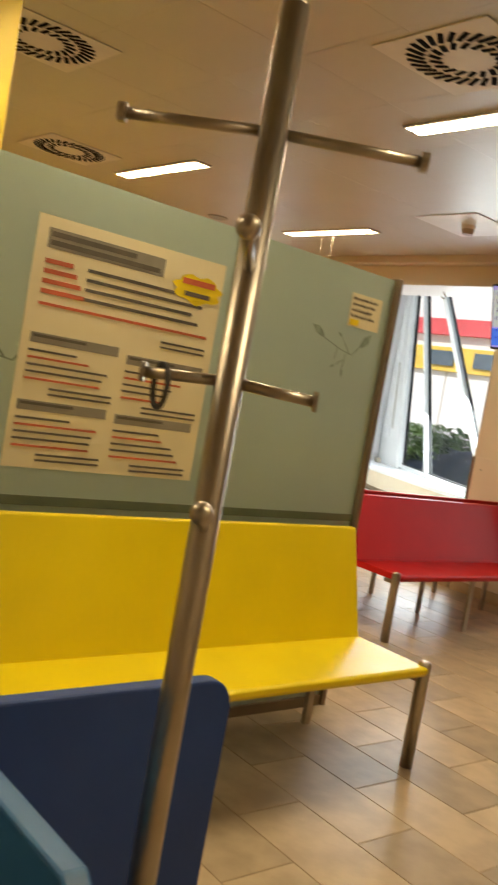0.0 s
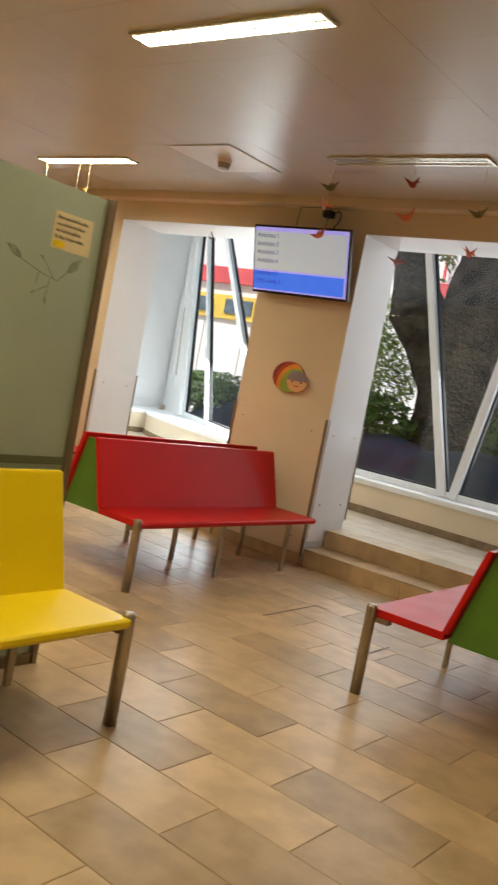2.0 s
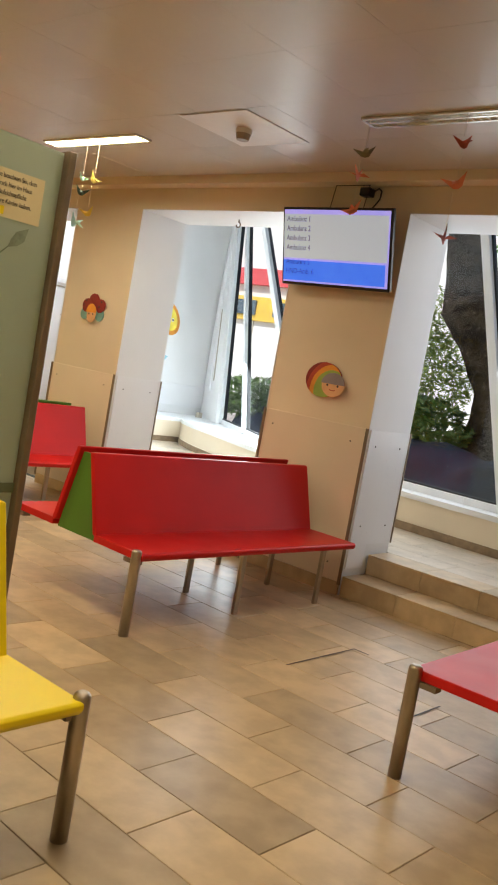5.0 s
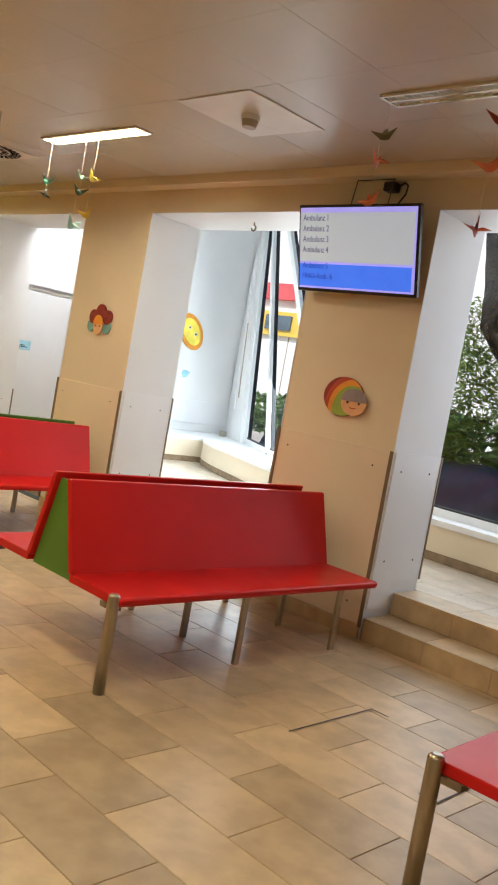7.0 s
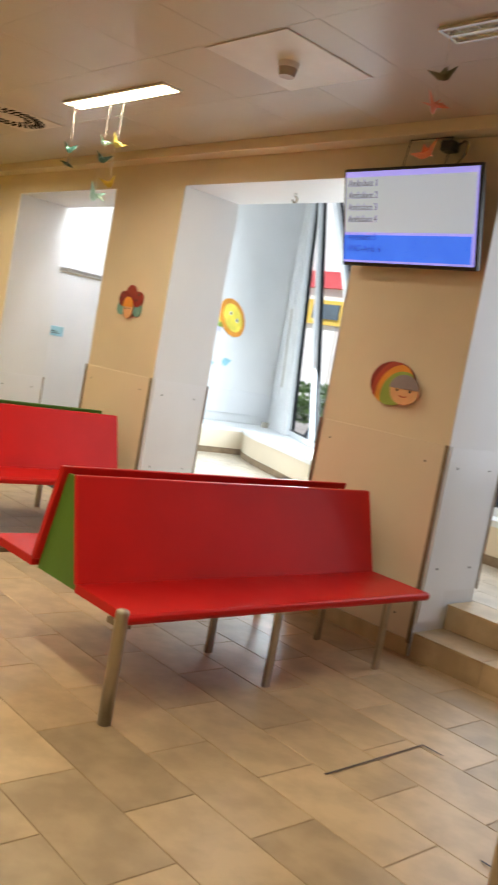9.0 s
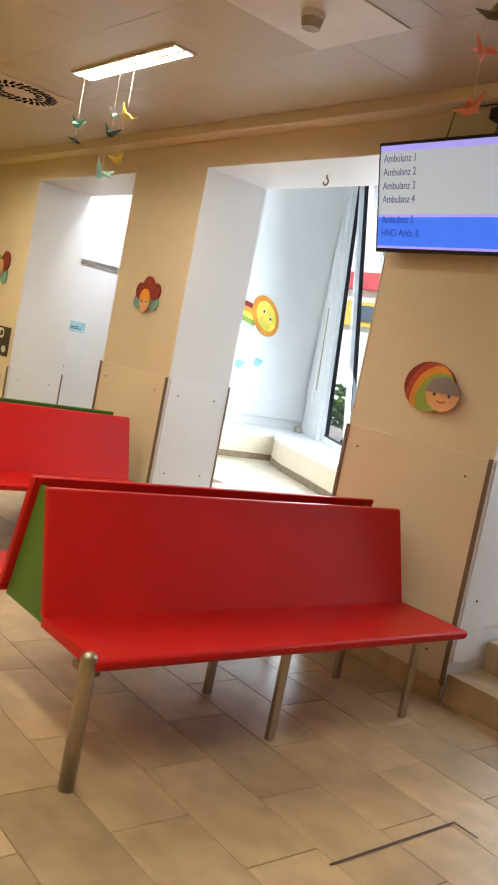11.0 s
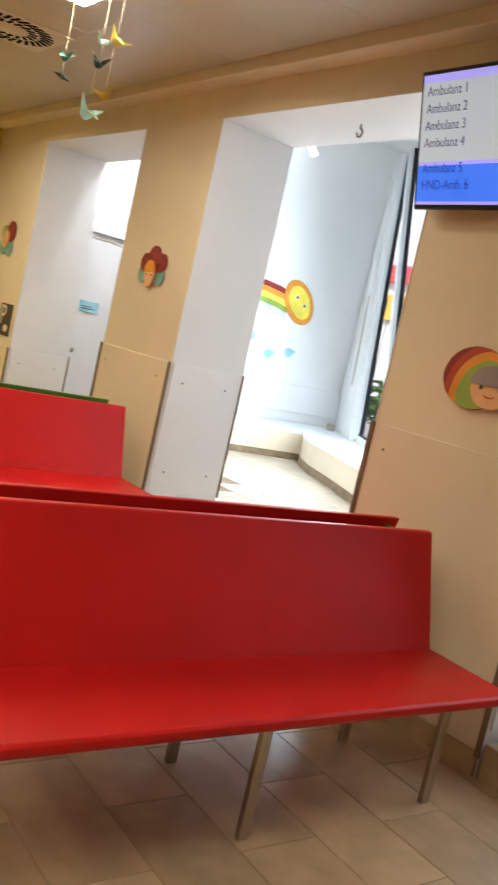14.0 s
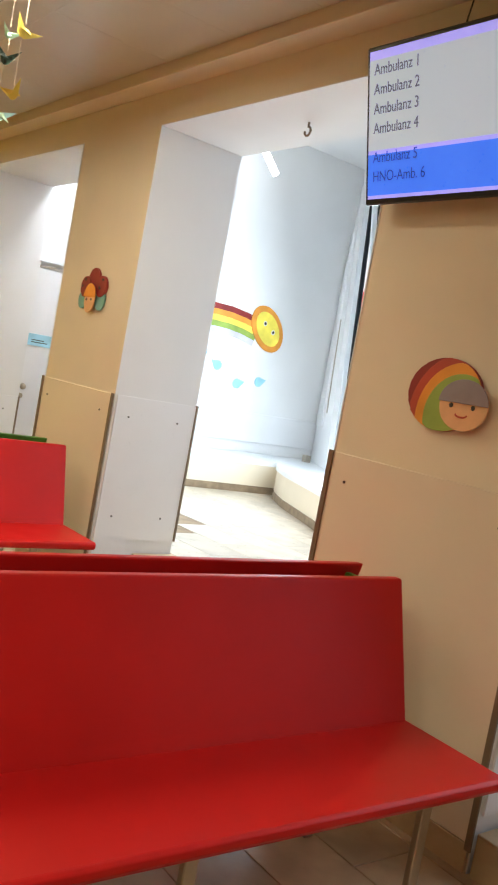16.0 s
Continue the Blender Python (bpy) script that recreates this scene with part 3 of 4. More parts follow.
# ---- coat stand ----
e = thing("coat_stand", "brushed steel coat stand with crossed pegs", "coat stand", (-0.235, 0.645, 0))
part("pole", b_rod((0, 0, 0.03), (0, 0, 2.03), 0.0215, n=24), M_STEEL, e, smooth=True)
part("cap", b_ball((0, 0, 2.03), 0.0215, sz=0.6), M_STEEL, e)
part("foot", b_rod((0, 0, 0), (0, 0, 0.03), 0.17, 0.16, n=36), M_STEEL, e)
D, T = Vector((0.67, 0.74, 0)), Vector((0.74, -0.67, 0))
for z, d, r in ((1.85, D, 0.215), (1.655, T, 0.155), (1.487, D, 0.125), (1.275, T, 0.10)):
    for s in (-1, 1):
        a, b = d * s * 0.02, d * s * r
        peg = b_rod((a.x, a.y, z), (b.x, b.y, z + (-0.006 if d is D else 0.03)), 0.0085, n=12)
        q = part("peg", peg, M_STEEL, e, smooth=True)
        z2 = z + (-0.006 if d is D else 0.03)
        if d is D:
            c = b * 1.05
            part("peg_end", b_rod((b.x, b.y, z2), (c.x, c.y, z2), 0.015, n=14), M_STEEL, q)
        else:
            part("peg_end", b_ball((b.x, b.y, z2), 0.017), M_STEEL, q)
ring = bmesh.new()
bmesh.ops.create_circle(ring, segments=20, radius=0.03)
bmesh.ops.transform(ring, matrix=Matrix.Translation((-0.235 - 0.067, 0.645 - 0.074, 1.465)) @ Matrix.Rotation(radians(90), 4, "X") @ Matrix.Diagonal((0.6, 1.1, 1, 1)), verts=ring.verts[:])
me = bpy.data.meshes.new("hair_tie")
ring.to_mesh(me)
ring.free()
ob = tagged(new("hair_tie", me), "dark elastic hair tie hanging on a steel peg", "hair tie")
me.materials.append(M_INK)
sk = ob.modifiers.new("thick", "SKIN")
for v in me.skin_vertices[0].data:
    v.radius = (0.003, 0.003)

# ---- television ----
tv = thing("television", "wall-hung flat television showing a waiting list", "television")
tv.matrix_world = Matrix.Translation((-3.368, 6.30, 2.487)) @ Matrix.Rotation(radians(14.0), 4, "X")
TW, TH = 0.985, 0.572
part("casing", b_box(-TW / 2, -0.012, -TH / 2, TW / 2, 0.022, TH / 2, 0.006), M_BLACK, tv)
sc = part("display", b_box(-TW / 2 + 0.018, -0.0145, -TH / 2 + 0.022, TW / 2 - 0.018, -0.0123, TH / 2 - 0.018), M_SCREENL, tv, "lit display")
part("list_field", b_box(-TW / 2 + 0.019, -0.0165, -TH / 2 + 0.20, TW / 2 - 0.03, -0.0147, TH / 2 - 0.05), M_SCREEN, tv, "pale grey list field")
part("call_field", b_box(-TW / 2 + 0.019, -0.0165, -TH / 2 + 0.035, TW / 2 - 0.04, -0.0147, -TH / 2 + 0.185), M_SCREENB, tv, "blue list field")
part("mount", b_box(-0.2, 0.0225, -0.15, 0.2, 0.06, 0.15), M_BLACK, tv)


def text(body, size, m, mat_, parent, name="lettering", align="LEFT"):
    c = bpy.data.curves.new(name, "FONT")
    c.body, c.size, c.extrude, c.align_x, c.align_y = body, size, 0.0006, align, "CENTER"
    tmp = bpy.data.objects.new("tmp", c)
    scene.collection.objects.link(tmp)
    me = bpy.data.meshes.new_from_object(tmp.evaluated_get(bpy.context.evaluated_depsgraph_get()))
    bpy.data.objects.remove(tmp)
    me.materials.clear()
    me.materials.append(mat_)
    ob = new(name, me)
    ob.parent = parent
    ob.matrix_basis = m
    return ob


for i, t in enumerate(("Ambulanz 1", "Ambulanz 2", "Ambulanz 3", "Ambulanz 4", "Ambulanz 5", "HNO-Amb. 6")):
    z = TH / 2 - 0.086 - i * 0.0695 - (0.036 if i > 3 else 0)
    text(t, 0.056, Matrix.Translation((-TW / 2 + 0.045, -0.0172, z)) @ Matrix.Rotation(radians(90), 4, "X") @ Matrix.Diagonal((0.85, 1, 1, 1)), M_SCRTXT if i < 4 else M_SCRTXT2, tv)
for i, t in enumerate(("Bitte beachten Sie, dass", "sie auch hier im Haus", "die Aufsichtspflicht", "für Ihre Kinder haben.")):
    text(t, 0.0225, Matrix.Translation((XS + 0.0082, 2.728, 1.982 - 0.027 * i)) @ Matrix.Rotation(radians(90), 4, "Z") @ Matrix.Rotation(radians(90), 4, "X") @ Matrix.Diagonal((0.78, 1, 1, 1)), M_TEXT, notice)
# mount rods, plug and cable above the television
e = thing("tv_hanger", "thin dark rods and cables holding the television", "bracket")
for x in (-3.52, -3.22):
    part("rod", b_rod((x, 6.34, 2.74), (x, 6.38, 2.968), 0.003), M_BLACK, e)
part("crossbar", b_rod((-3.52, 6.38, 2.964), (-3.22, 6.38, 2.964), 0.003), M_BLACK, e)
part("plug", b_box(-3.30, 6.37, 2.89, -3.21, 6.449, 2.95, 0.008), M_BLACK, e, "black plug")


def tube(name, pts, r, m, parent=None):
    c = bpy.data.curves.new(name, "CURVE")
    c.dimensions, c.bevel_depth, c.bevel_resolution = "3D", r, 2
    s = c.splines.new("POLY")
    s.points.add(len(pts) - 1)
    for q, p in zip(s.points, pts):
        q.co = (*p, 1)
    tmp = bpy.data.objects.new("tmp", c)
    scene.collection.objects.link(tmp)
    me = bpy.data.meshes.new_from_object(tmp.evaluated_get(bpy.context.evaluated_depsgraph_get()))
    bpy.data.objects.remove(tmp)
    me.materials.clear()
    me.materials.append(m)
    ob = new(name, me)
    ob.parent = parent
    return ob


tube("cable", [(-3.20, 6.42, 2.93), (-3.15, 6.40, 2.945), (-3.11, 6.38, 2.92), (-3.10, 6.36, 2.86), (-3.13, 6.31, 2.76)], 0.006, M_BLACK, e)

# ---- wall ornaments ----
YO = YW - 0.001


def flat(name, pts, d0, d1, m, parent, label=""):
    return part(name, b_prism(pts, YO - d1, YO - d0, "y", 0.0015), m, parent, label)


o = thing("wall_ornament", "painted wooden rainbow disc with a round capped face", "wall ornament", group="painted wooden ornaments")
cx, cz, rx, rz = -3.355, 1.53, 0.168, 0.132
bx, bz = cx + 0.085, cz - 0.075


def band(radius, n=48):
    """The part of the disc within a radius of the rainbow's centre."""
    pts = []
    for i in range(n):
        a = 2 * math.pi * i / n
        ux, uz = math.cos(a), math.sin(a)
        A, B, C = (ux / rx) ** 2 + (uz / rz) ** 2, 2 * ((bx - cx) * ux / rx ** 2 + (bz - cz) * uz / rz ** 2), ((bx - cx) / rx) ** 2 + ((bz - cz) / rz) ** 2 - 1
        t = min(radius, (-B + math.sqrt(B * B - 4 * A * C)) / (2 * A))
        pts.append((bx + t * ux, bz + t * uz))
    return pts


for k, (radius, m) in enumerate(((1.0, M_DKRED), (0.232, M_BRICKRED), (0.195, M_ORANGE), (0.155, M_LEAFG))):
    flat("rainbow_band", band(radius), 0.0 if k == 0 else 0.014 + 0.003 * (k - 1), 0.014 + 0.003 * k, m, o)
flat("face", ellipse(-3.245, 1.50, 0.105, 0.088), 0.0245, 0.034, M_PEACH, o)
flat("cap", [(-3.245 + 0.107 * math.cos(radians(a)), 1.507 + 0.085 * math.sin(radians(a))) for a in range(0, 181, 10)], 0.0342, 0.040, M_MAUVE, o, "grey-mauve cap")
for dx in (-0.05, 0.045):
    flat("spot", ellipse(-3.245 + dx, 1.497, 0.009, 0.009, 10), 0.0342, 0.037, M_INK, o)
flat("curved_line", [(-3.245 + 0.028 * math.cos(radians(a)), 1.468 + 0.012 * math.sin(radians(a))) for a in range(180, 361, 20)] + [(-3.245 + 0.024 * math.cos(radians(a)), 1.471 + 0.008 * math.sin(radians(a))) for a in range(360, 179, -20)], 0.0342, 0.0365, M_BRICKRED, o)

o = thing("wall_ornament", "painted wooden clover ornament in dark red and teal", "wall ornament", group="painted wooden ornaments")
for k, (dx, dz, r, m) in enumerate(((-0.10, 0.03, 0.075, M_DKRED), (0.12, 0.035, 0.075, M_DKRED), (0.0, 0.075, 0.085, M_DKRED), (-0.13, -0.05, 0.065, M_TEAL), (0.12, -0.05, 0.07, M_TEAL))):
    flat("petal", ellipse(-6.22 + dx * 0.92, 1.815 + dz, r * 0.86, r * 0.88, 22), 0.0, 0.020 - 0.002 * k, m, o)
flat("face", ellipse(-6.21, 1.77, 0.066, 0.088), 0.0223, 0.032, M_PEACH, o)
flat("cap", [(-6.21 + 0.074 * math.cos(radians(a)), 1.78 + 0.084 * math.sin(radians(a))) for a in range(0, 181, 12)], 0.0322, 0.037, M_ORANGE, o)
for dx in (-0.03, 0.03):
    flat("spot", ellipse(-6.21 + dx, 1.765, 0.008, 0.008, 10), 0.0322, 0.036, M_INK, o)
for dx, dz in ((-0.10, 0.06), (-0.13, 0.02), (0.13, 0.06), (0.10, 0.01)):
    flat("spot", ellipse(-6.22 + dx, 1.83 + dz, 0.010, 0.010, 10), 0.0202, 0.022, M_INK, o)

o = thing("wall_ornament", "painted wooden flower ornament in teal and dark red", "wall ornament", group="painted wooden ornaments")
for k, (dx, dz, r, m) in enumerate(((-0.07, -0.07, 0.085, M_TEAL), (0.08, -0.09, 0.08, M_TEAL), (-0.08, 0.05, 0.07, M_LEAFG), (0.08, 0.06, 0.10, M_DKRED))):
    flat("petal", ellipse(-9.02 + dx, 1.92 + dz, r, r, 22), 0.0, 0.010 + 0.0022 * k, m, o)
flat("face", ellipse(-9.02, 1.91, 0.075, 0.085), 0.0182, 0.028, M_PEACH, o)

o = thing("parking_sign", "dark sign with a white letter and small symbol", "sign")
flat("plate", [(-8.85, 1.04), (-8.565, 1.04), (-8.565, 1.33), (-8.85, 1.33)], 0.0, 0.008, M_INK, o)
text("P", 0.26, Matrix.Translation((-8.83, YO - 0.010, 1.215)) @ Matrix.Rotation(radians(90), 4, "X"), M_WPLAST, o)
flat("symbol", ellipse(-8.66, 1.11, 0.05, 0.035, 16), 0.0085, 0.0105, M_WPLAST, o)

# ceiling hook in the lintel of the middle opening
hk = thing("ceiling_hook", "small steel hook under the opening's lintel", "hook")
tube("hook", [(-4.80, 6.75, ZL - 0.002), (-4.80, 6.75, ZL - 0.03)] + [(-4.80 + 0.022 * math.sin(radians(a)), 6.75, ZL - 0.052 + 0.022 * math.cos(radians(a))) for a in range(0, 300, 25)], 0.006, M_EDGE, hk)

# ---- steps and upper floor ----
for x0, x1 in ((B0, B1), (C0, C1)):
    for y0, y1, z1, lb in ((YW - 0.01, 6.735, 0.15, "lower"), (6.7355, YB + 0.015, ZUP, "upper")):
        st = setting("step_" + lb, b_box(x0 + 0.024, y0 + 0.006, 0.0, x1 - 0.024, y1 - 0.001, z1 - 0.006), M_GROUT, "beige stone %s step" % lb, "step")
        n = 4
        w = (x1 - x0 - 0.04) / n
        for i in range(n):
            xa = x0 + 0.02 + i * w
            part("riser_tile", b_box(xa + 0.0015, y0, 0.001 if lb == "lower" else 0.151, xa + w - 0.0015, y0 + 0.0055, z1 - 0.0125), M_TILE, st)
            part("tread_tile", b_box(xa + 0.0015, y0 - 0.003, z1 - 0.012, xa + w - 0.0015, y1 - 0.0015, z1, 0.002), M_TILE, st)

# raised floor of the glazed annex: front line of the window bench, from west to east
FRONT = [(-8.45, 8.35), (-8.27, 9.93), (-8.05, 9.74), (-7.6, 9.48), (-6.8, 9.13), (-6.1, 8.80), (-5.4, 8.52), (-4.6, 8.33), (-3.55, 8.24), (-2.6, 8.16), (-1.9, 8.10), (0.6, 7.95)]
GLASS = [(-8.98, 11.13), (-8.0, 10.50), (-7.3, 10.045), (-6.75, 9.69), (-6.05, 9.235), (-5.3, 8.84), (-4.6, 8.66), (-4.0, 8.50), (-3.0, 8.41), (-2.0, 8.35), (0.6, 8.2)]
poly = [(-6.5, YB + 0.016), (0.6, YB + 0.016)] + [(0.6, 8.3), (-5.3, 9.2), (-8.0, 10.9), (-9.0, 11.3), (-9.0, 8.45), (-6.95, 7.72)]
annex_floor = setting("annex_floor", b_prism(poly, 0.0, ZUP - 0.006, "z"), M_GROUT, "raised annex floor", "floor")


def wall_along(name, pts, th, z0, z1, m, label, cat="wall"):
    bm = bmesh.new()
    n = len(pts)
    off = []
    for i, p in enumerate(pts):
        a, b = Vector(pts[max(0, i - 1)]), Vector(pts[min(n - 1, i + 1)])
        d = (b - a).normalized()
        off.append((p[0] - d.y * th, p[1] + d.x * th))
    grid = [[bm.verts.new((x, y, z)) for (x, y) in (pts[i], off[i]) for z in (z0, z1)] for i in range(n)]
    for i in range(n - 1):
        a, b = grid[i], grid[i + 1]
        for q in ((0, 1), (1, 3), (3, 2), (2, 0)):
            bm.faces.new((a[q[0]], a[q[1]], b[q[1]], b[q[0]]))
    bm.faces.new((grid[0][0], grid[0][2], grid[0][3], grid[0][1]))
    bm.faces.new((grid[-1][0], grid[-1][1], grid[-1][3], grid[-1][2]))
    bmesh.ops.recalc_face_normals(bm, faces=bm.faces[:])
    return setting(name, bm, m, label, cat)


wall_along("window_bench_front", FRONT, 0.06, ZUP, 0.60, M_CREAM, "cream parapet under the window ledge")
wall_along("annex_baseboard", [(x, y - 0.012) for x, y in FRONT], 0.011, ZUP, ZUP + 0.075, M_GROUT, "grey-brown stone skirting", "baseboard")
ledge = [(x, y - 0.03) for x, y in FRONT] + [(0.6, 8.3)] + GLASS[::-1][1:] + [(-8.98, 8.2)]
setting("window_ledge", b_prism(ledge, 0.601, 0.65, "z"), M_ALU, "white window ledge", "window sill")
setting("parapet", b_prism([(x, y + 0.08) for x, y in GLASS] + [(x, y + 0.30) for x, y in GLASS[::-1]], -0.2, 0.60, "z"), M_FACADE, "outer parapet below the glazing", "wall")
setting("wall_annex_west", b_box(-9.15, 7.02, 0, -9.0, 11.3, ZA + 0.1), M_WHITE, "white annex end wall", "wall")


def slab(pts, d0, d1, a=(-8.98, 11.13), b=(-8.0, 10.50)):
    """A plate in the upright plane through a and b: points (way from a, z), drawn out from d0 to d1 into the room."""
    u = (Vector((*b, 0)) - Vector((*a, 0))).normalized()
    n = Vector((u.y, -u.x, 0))
    bm = b_prism(pts, d0, d1, "y")
    for v in bm.verts:
        v.co = Vector((*a, 0)) + u * v.co.x + n * v.co.y + Vector((0, 0, v.co.z))
    bmesh.ops.recalc_face_normals(bm, faces=bm.faces[:])
    return bm


setting("wall_annex_corner", slab([(0.0, 0.651), (1.13, 0.651), (0.24, 3.5), (0.05, ZA), (0.0, ZA)], 0.02, 0.10), M_WHITE, "white wedge of wall beside the slanted glazing", "wall")
setting("trim", slab([(0.10, 1.08), (0.50, 1.08), (0.17, 3.4), (0.10, 3.4)], 0.1005, 0.125), M_WPANEL, "white cover panel beside the glazing", "wall panel")
setting("trim", slab([(0.56, 1.25), (0.61, 1.25), (0.36, 2.35), (0.33, 2.35)], 0.1005, 0.108), M_GREYPL, "narrow grey slot beside the glazing", "trim")
setting("annex_ceiling", b_prism([(-9.15, 7.02), (0.75, 7.02), (0.75, 8.5), (-5.3, 9.2), (-7.8, 10.9), (-9.15, 11.5)], ZA, ZA + 0.1, "z"), M_WHITE, "white annex ceiling", "ceiling")
setting("wall_annex_north", b_box(XW, YB + 0.001, 2.80, XE, YB + 0.012, ZA), M_WHITE, "white upper wall of the annex", "wall")
setting("wall_annex_east", b_box(0.6, 7.02, 0, 0.75, 8.4, ZA), M_WHITE, "white annex end wall", "wall")
setting("wall_vestibule", b_prism([(-6.75, YB + 0.012), (-6.65, YB + 0.012), (-6.65, 7.58), (-8.99, 8.36), (-8.99, 8.26), (-6.75, 7.50)], 0, ZA, "z"), M_WHITE, "white partition of the vestibule", "wall")
setting("vestibule_floor", b_box(-9.0, YB + 0.001, -0.1, -6.75, 8.3, -0.002), M_TILE2, "pale stone vestibule floor", "floor")

# fitting and lamp added out of view to brighten the dark vestibule
o = thing("ceiling_light", "added round white ceiling light brightening the vestibule, out of view", "ceiling light")
part("diffuser", b_rod((-7.8, 7.5, ZA - 0.05), (-7.8, 7.5, ZA - 0.001), 0.16, n=28), M_TUBE2, o)
lamp("vestibule_fill_light", "AREA", look((-7.8, 7.5, ZA - 0.07), (-7.8, 7.501, 0)), 46, (0.92, 0.96, 1.0), 0.4, 0.4)
# door in the vestibule
d = thing("door_1", "closed white door with steel knob and pale blue sign", "door")
part("leaf", b_box(-8.998, 7.12, 0.0, -8.965, 8.05, 2.12, 0.004), M_WPANEL, d)
part("head_trim", b_box(-8.998, 7.03, 2.19, -8.95, 8.10, 2.25, 0.003), M_ALU, d, "white head trim")
part("head_joint", b_box(-8.998, 7.03, 2.135, -8.975, 8.10, 2.155), M_GREYPL, d, "grey joint above the door")
part("sign", b_box(-8.964, 7.22, 1.41, -8.955, 7.46, 1.52, 0.002), M_SIGNB, d, "pale blue door sign")
part("knob", b_ball((-8.92, 7.235, 1.02), 0.03), M_STEEL, d)
part("lock", b_rod((-8.9645, 7.235, 0.93), (-8.95, 7.235, 0.93), 0.025), M_STEEL, d)
for k in range(2):
    part("print", b_box(-8.9548, 7.26, 1.46 - 0.02 * k, -8.954, 7.38 + 0.04 * k, 1.468 - 0.02 * k), M_INK, d)

setting("annex_panel", b_box(-8.9995, 8.5, 0.77, -8.975, 11.0, 1.10, 0.002), M_WPANEL, "white protective panel above the ledge", "wall panel")
# sun, rainbow and drops on the annex end wall
XA = -8.999


def flatx(name, pts, d0, d1, m, parent):
    return part(name, b_prism(pts, XA + d0, XA + d1, "x", 0.0015), m, parent)


o = thing("wall_ornament", "painted wooden sun with a rainbow tail", "wall ornament", group="painted wooden ornaments")


def leaning(cy, cz, ry, rz, ang, n=32):
    c, q = math.cos(radians(ang)), math.sin(radians(ang))
    return [(cy + (y - cy) * c - (z - cz) * q, cz + (y - cy) * q + (z - cz) * c) for y, z in ellipse(cy, cz, ry, rz, n)]


flatx("sun_rim", leaning(10.0, 2.06, 0.198, 0.285, 42), 0.010, 0.022, M_ORANGE, o)
flatx("sun_disc", leaning(10.0, 2.06, 0.142, 0.215, 42), 0.0222, 0.030, M_SUNY, o)
for dy, dz in ((-0.055, 0.055), (0.075, -0.025)):
    flatx("eye_white", ellipse(10.0 + dy, 2.06 + dz, 0.026, 0.030, 14), 0.0302, 0.033, M_WPLAST, o)
    flatx("spot", ellipse(10.0 + dy, 2.06 + dz, 0.016, 0.018, 12), 0.0332, 0.036, M_INK, o)
for k, m in enumerate((M_DKRED, M_ORANGE, M_SUNY, M_LEAFG, M_LILAC)):
    r1 = 2.05 - 0.062 * k
    pts = [(9.35 + r1 * math.cos(radians(a)), 0.17 + r1 * math.sin(radians(a))) for a in range(74, 129, 6)]
    pts += [(9.35 + (r1 - 0.062) * math.cos(radians(a)), 0.17 + (r1 - 0.062) * math.sin(radians(a))) for a in range(128, 73, -6)]
    flatx("rainbow_band", pts, 0.0005, 0.009, m, o)
for y, z in ((9.42, 1.56), (9.72, 1.40), (10.02, 1.46), (9.2, 1.68), (9.1, 1.42)):
    o = thing("wall_ornament", "painted pale blue wooden raindrop", "wall ornament", group="painted raindrops")
    tip = 1 if y > 9.5 else -1
    pts = ellipse(y, z, 0.055, 0.055, 18, 60, 330)
    flatx("drop", [(y + (a - y) * 1.0, b) for a, b in pts] + [(y + 0.10, z + 0.03)] if tip > 0 else [(2 * y - a, b) for a, b in pts[::-1]] + [(y - 0.09, z + 0.05)], 0.0005, 0.009, M_DROP, o)
o = thing("tube_lamp", "short white tube lamp hanging under the annex ceiling", "lamp")
part("tube", b_rod((-8.6, 9.44, 3.60), (-8.6, 9.24, 3.80), 0.035), M_TUBE2, o, "glowing tube")
part("arm", b_rod((-8.6, 9.238, 3.795), (-8.6, 9.238, ZA - 0.001), 0.012), M_ALU, o)
e = thing("socket_box", "small grey socket block on the window ledge", "socket")
part("body", b_box(-8.70, 10.62, 0.651, -8.63, 10.70, 0.73, 0.004), M_GREYPL, e)

# ---- glazing ----


def along(pts, s):
    for a, b in zip(pts, pts[1:]):
        l = math.dist(a, b)
        if s <= l:
            return Vector((a[0] + (b[0] - a[0]) * s / l, a[1] + (b[1] - a[1]) * s / l, 0))
        s -= l
    return Vector((*pts[-1], 0))


def s_of(x):
    t = 0.0
    for a, b in zip(GLASS, GLASS[1:]):
        if x <= b[0]:
            return t + math.dist(a, b) * (x - a[0]) / (b[0] - a[0])
        t += math.dist(a, b)
    return t


ZG0, ZG1 = 0.66, ZA - 0.01
win = tagged(new("window_1"), "tall annex glazing with slanted white mullions", "window", kind="structure")


def bar(p, q, w, dpt, m, name, parent, face=None):
    """A bevelled bar from p to q; face is the way its depth points."""
    p, q = Vector(p), Vector(q)
    tmp = b_box(-w / 2, -dpt / 2, -(q - p).length / 2, w / 2, dpt / 2, (q - p).length / 2, 0.004)
    z = (q - p).normalized()
    xx = (face or Vector((0, 0, 1))).cross(z).normalized()
    R = Matrix((xx, z.cross(xx), z)).transposed().to_4x4()
    bmesh.ops.transform(tmp, matrix=Matrix.Translation((p + q) / 2) @ R, verts=tmp.verts[:])
    return part(name, tmp, m, parent)


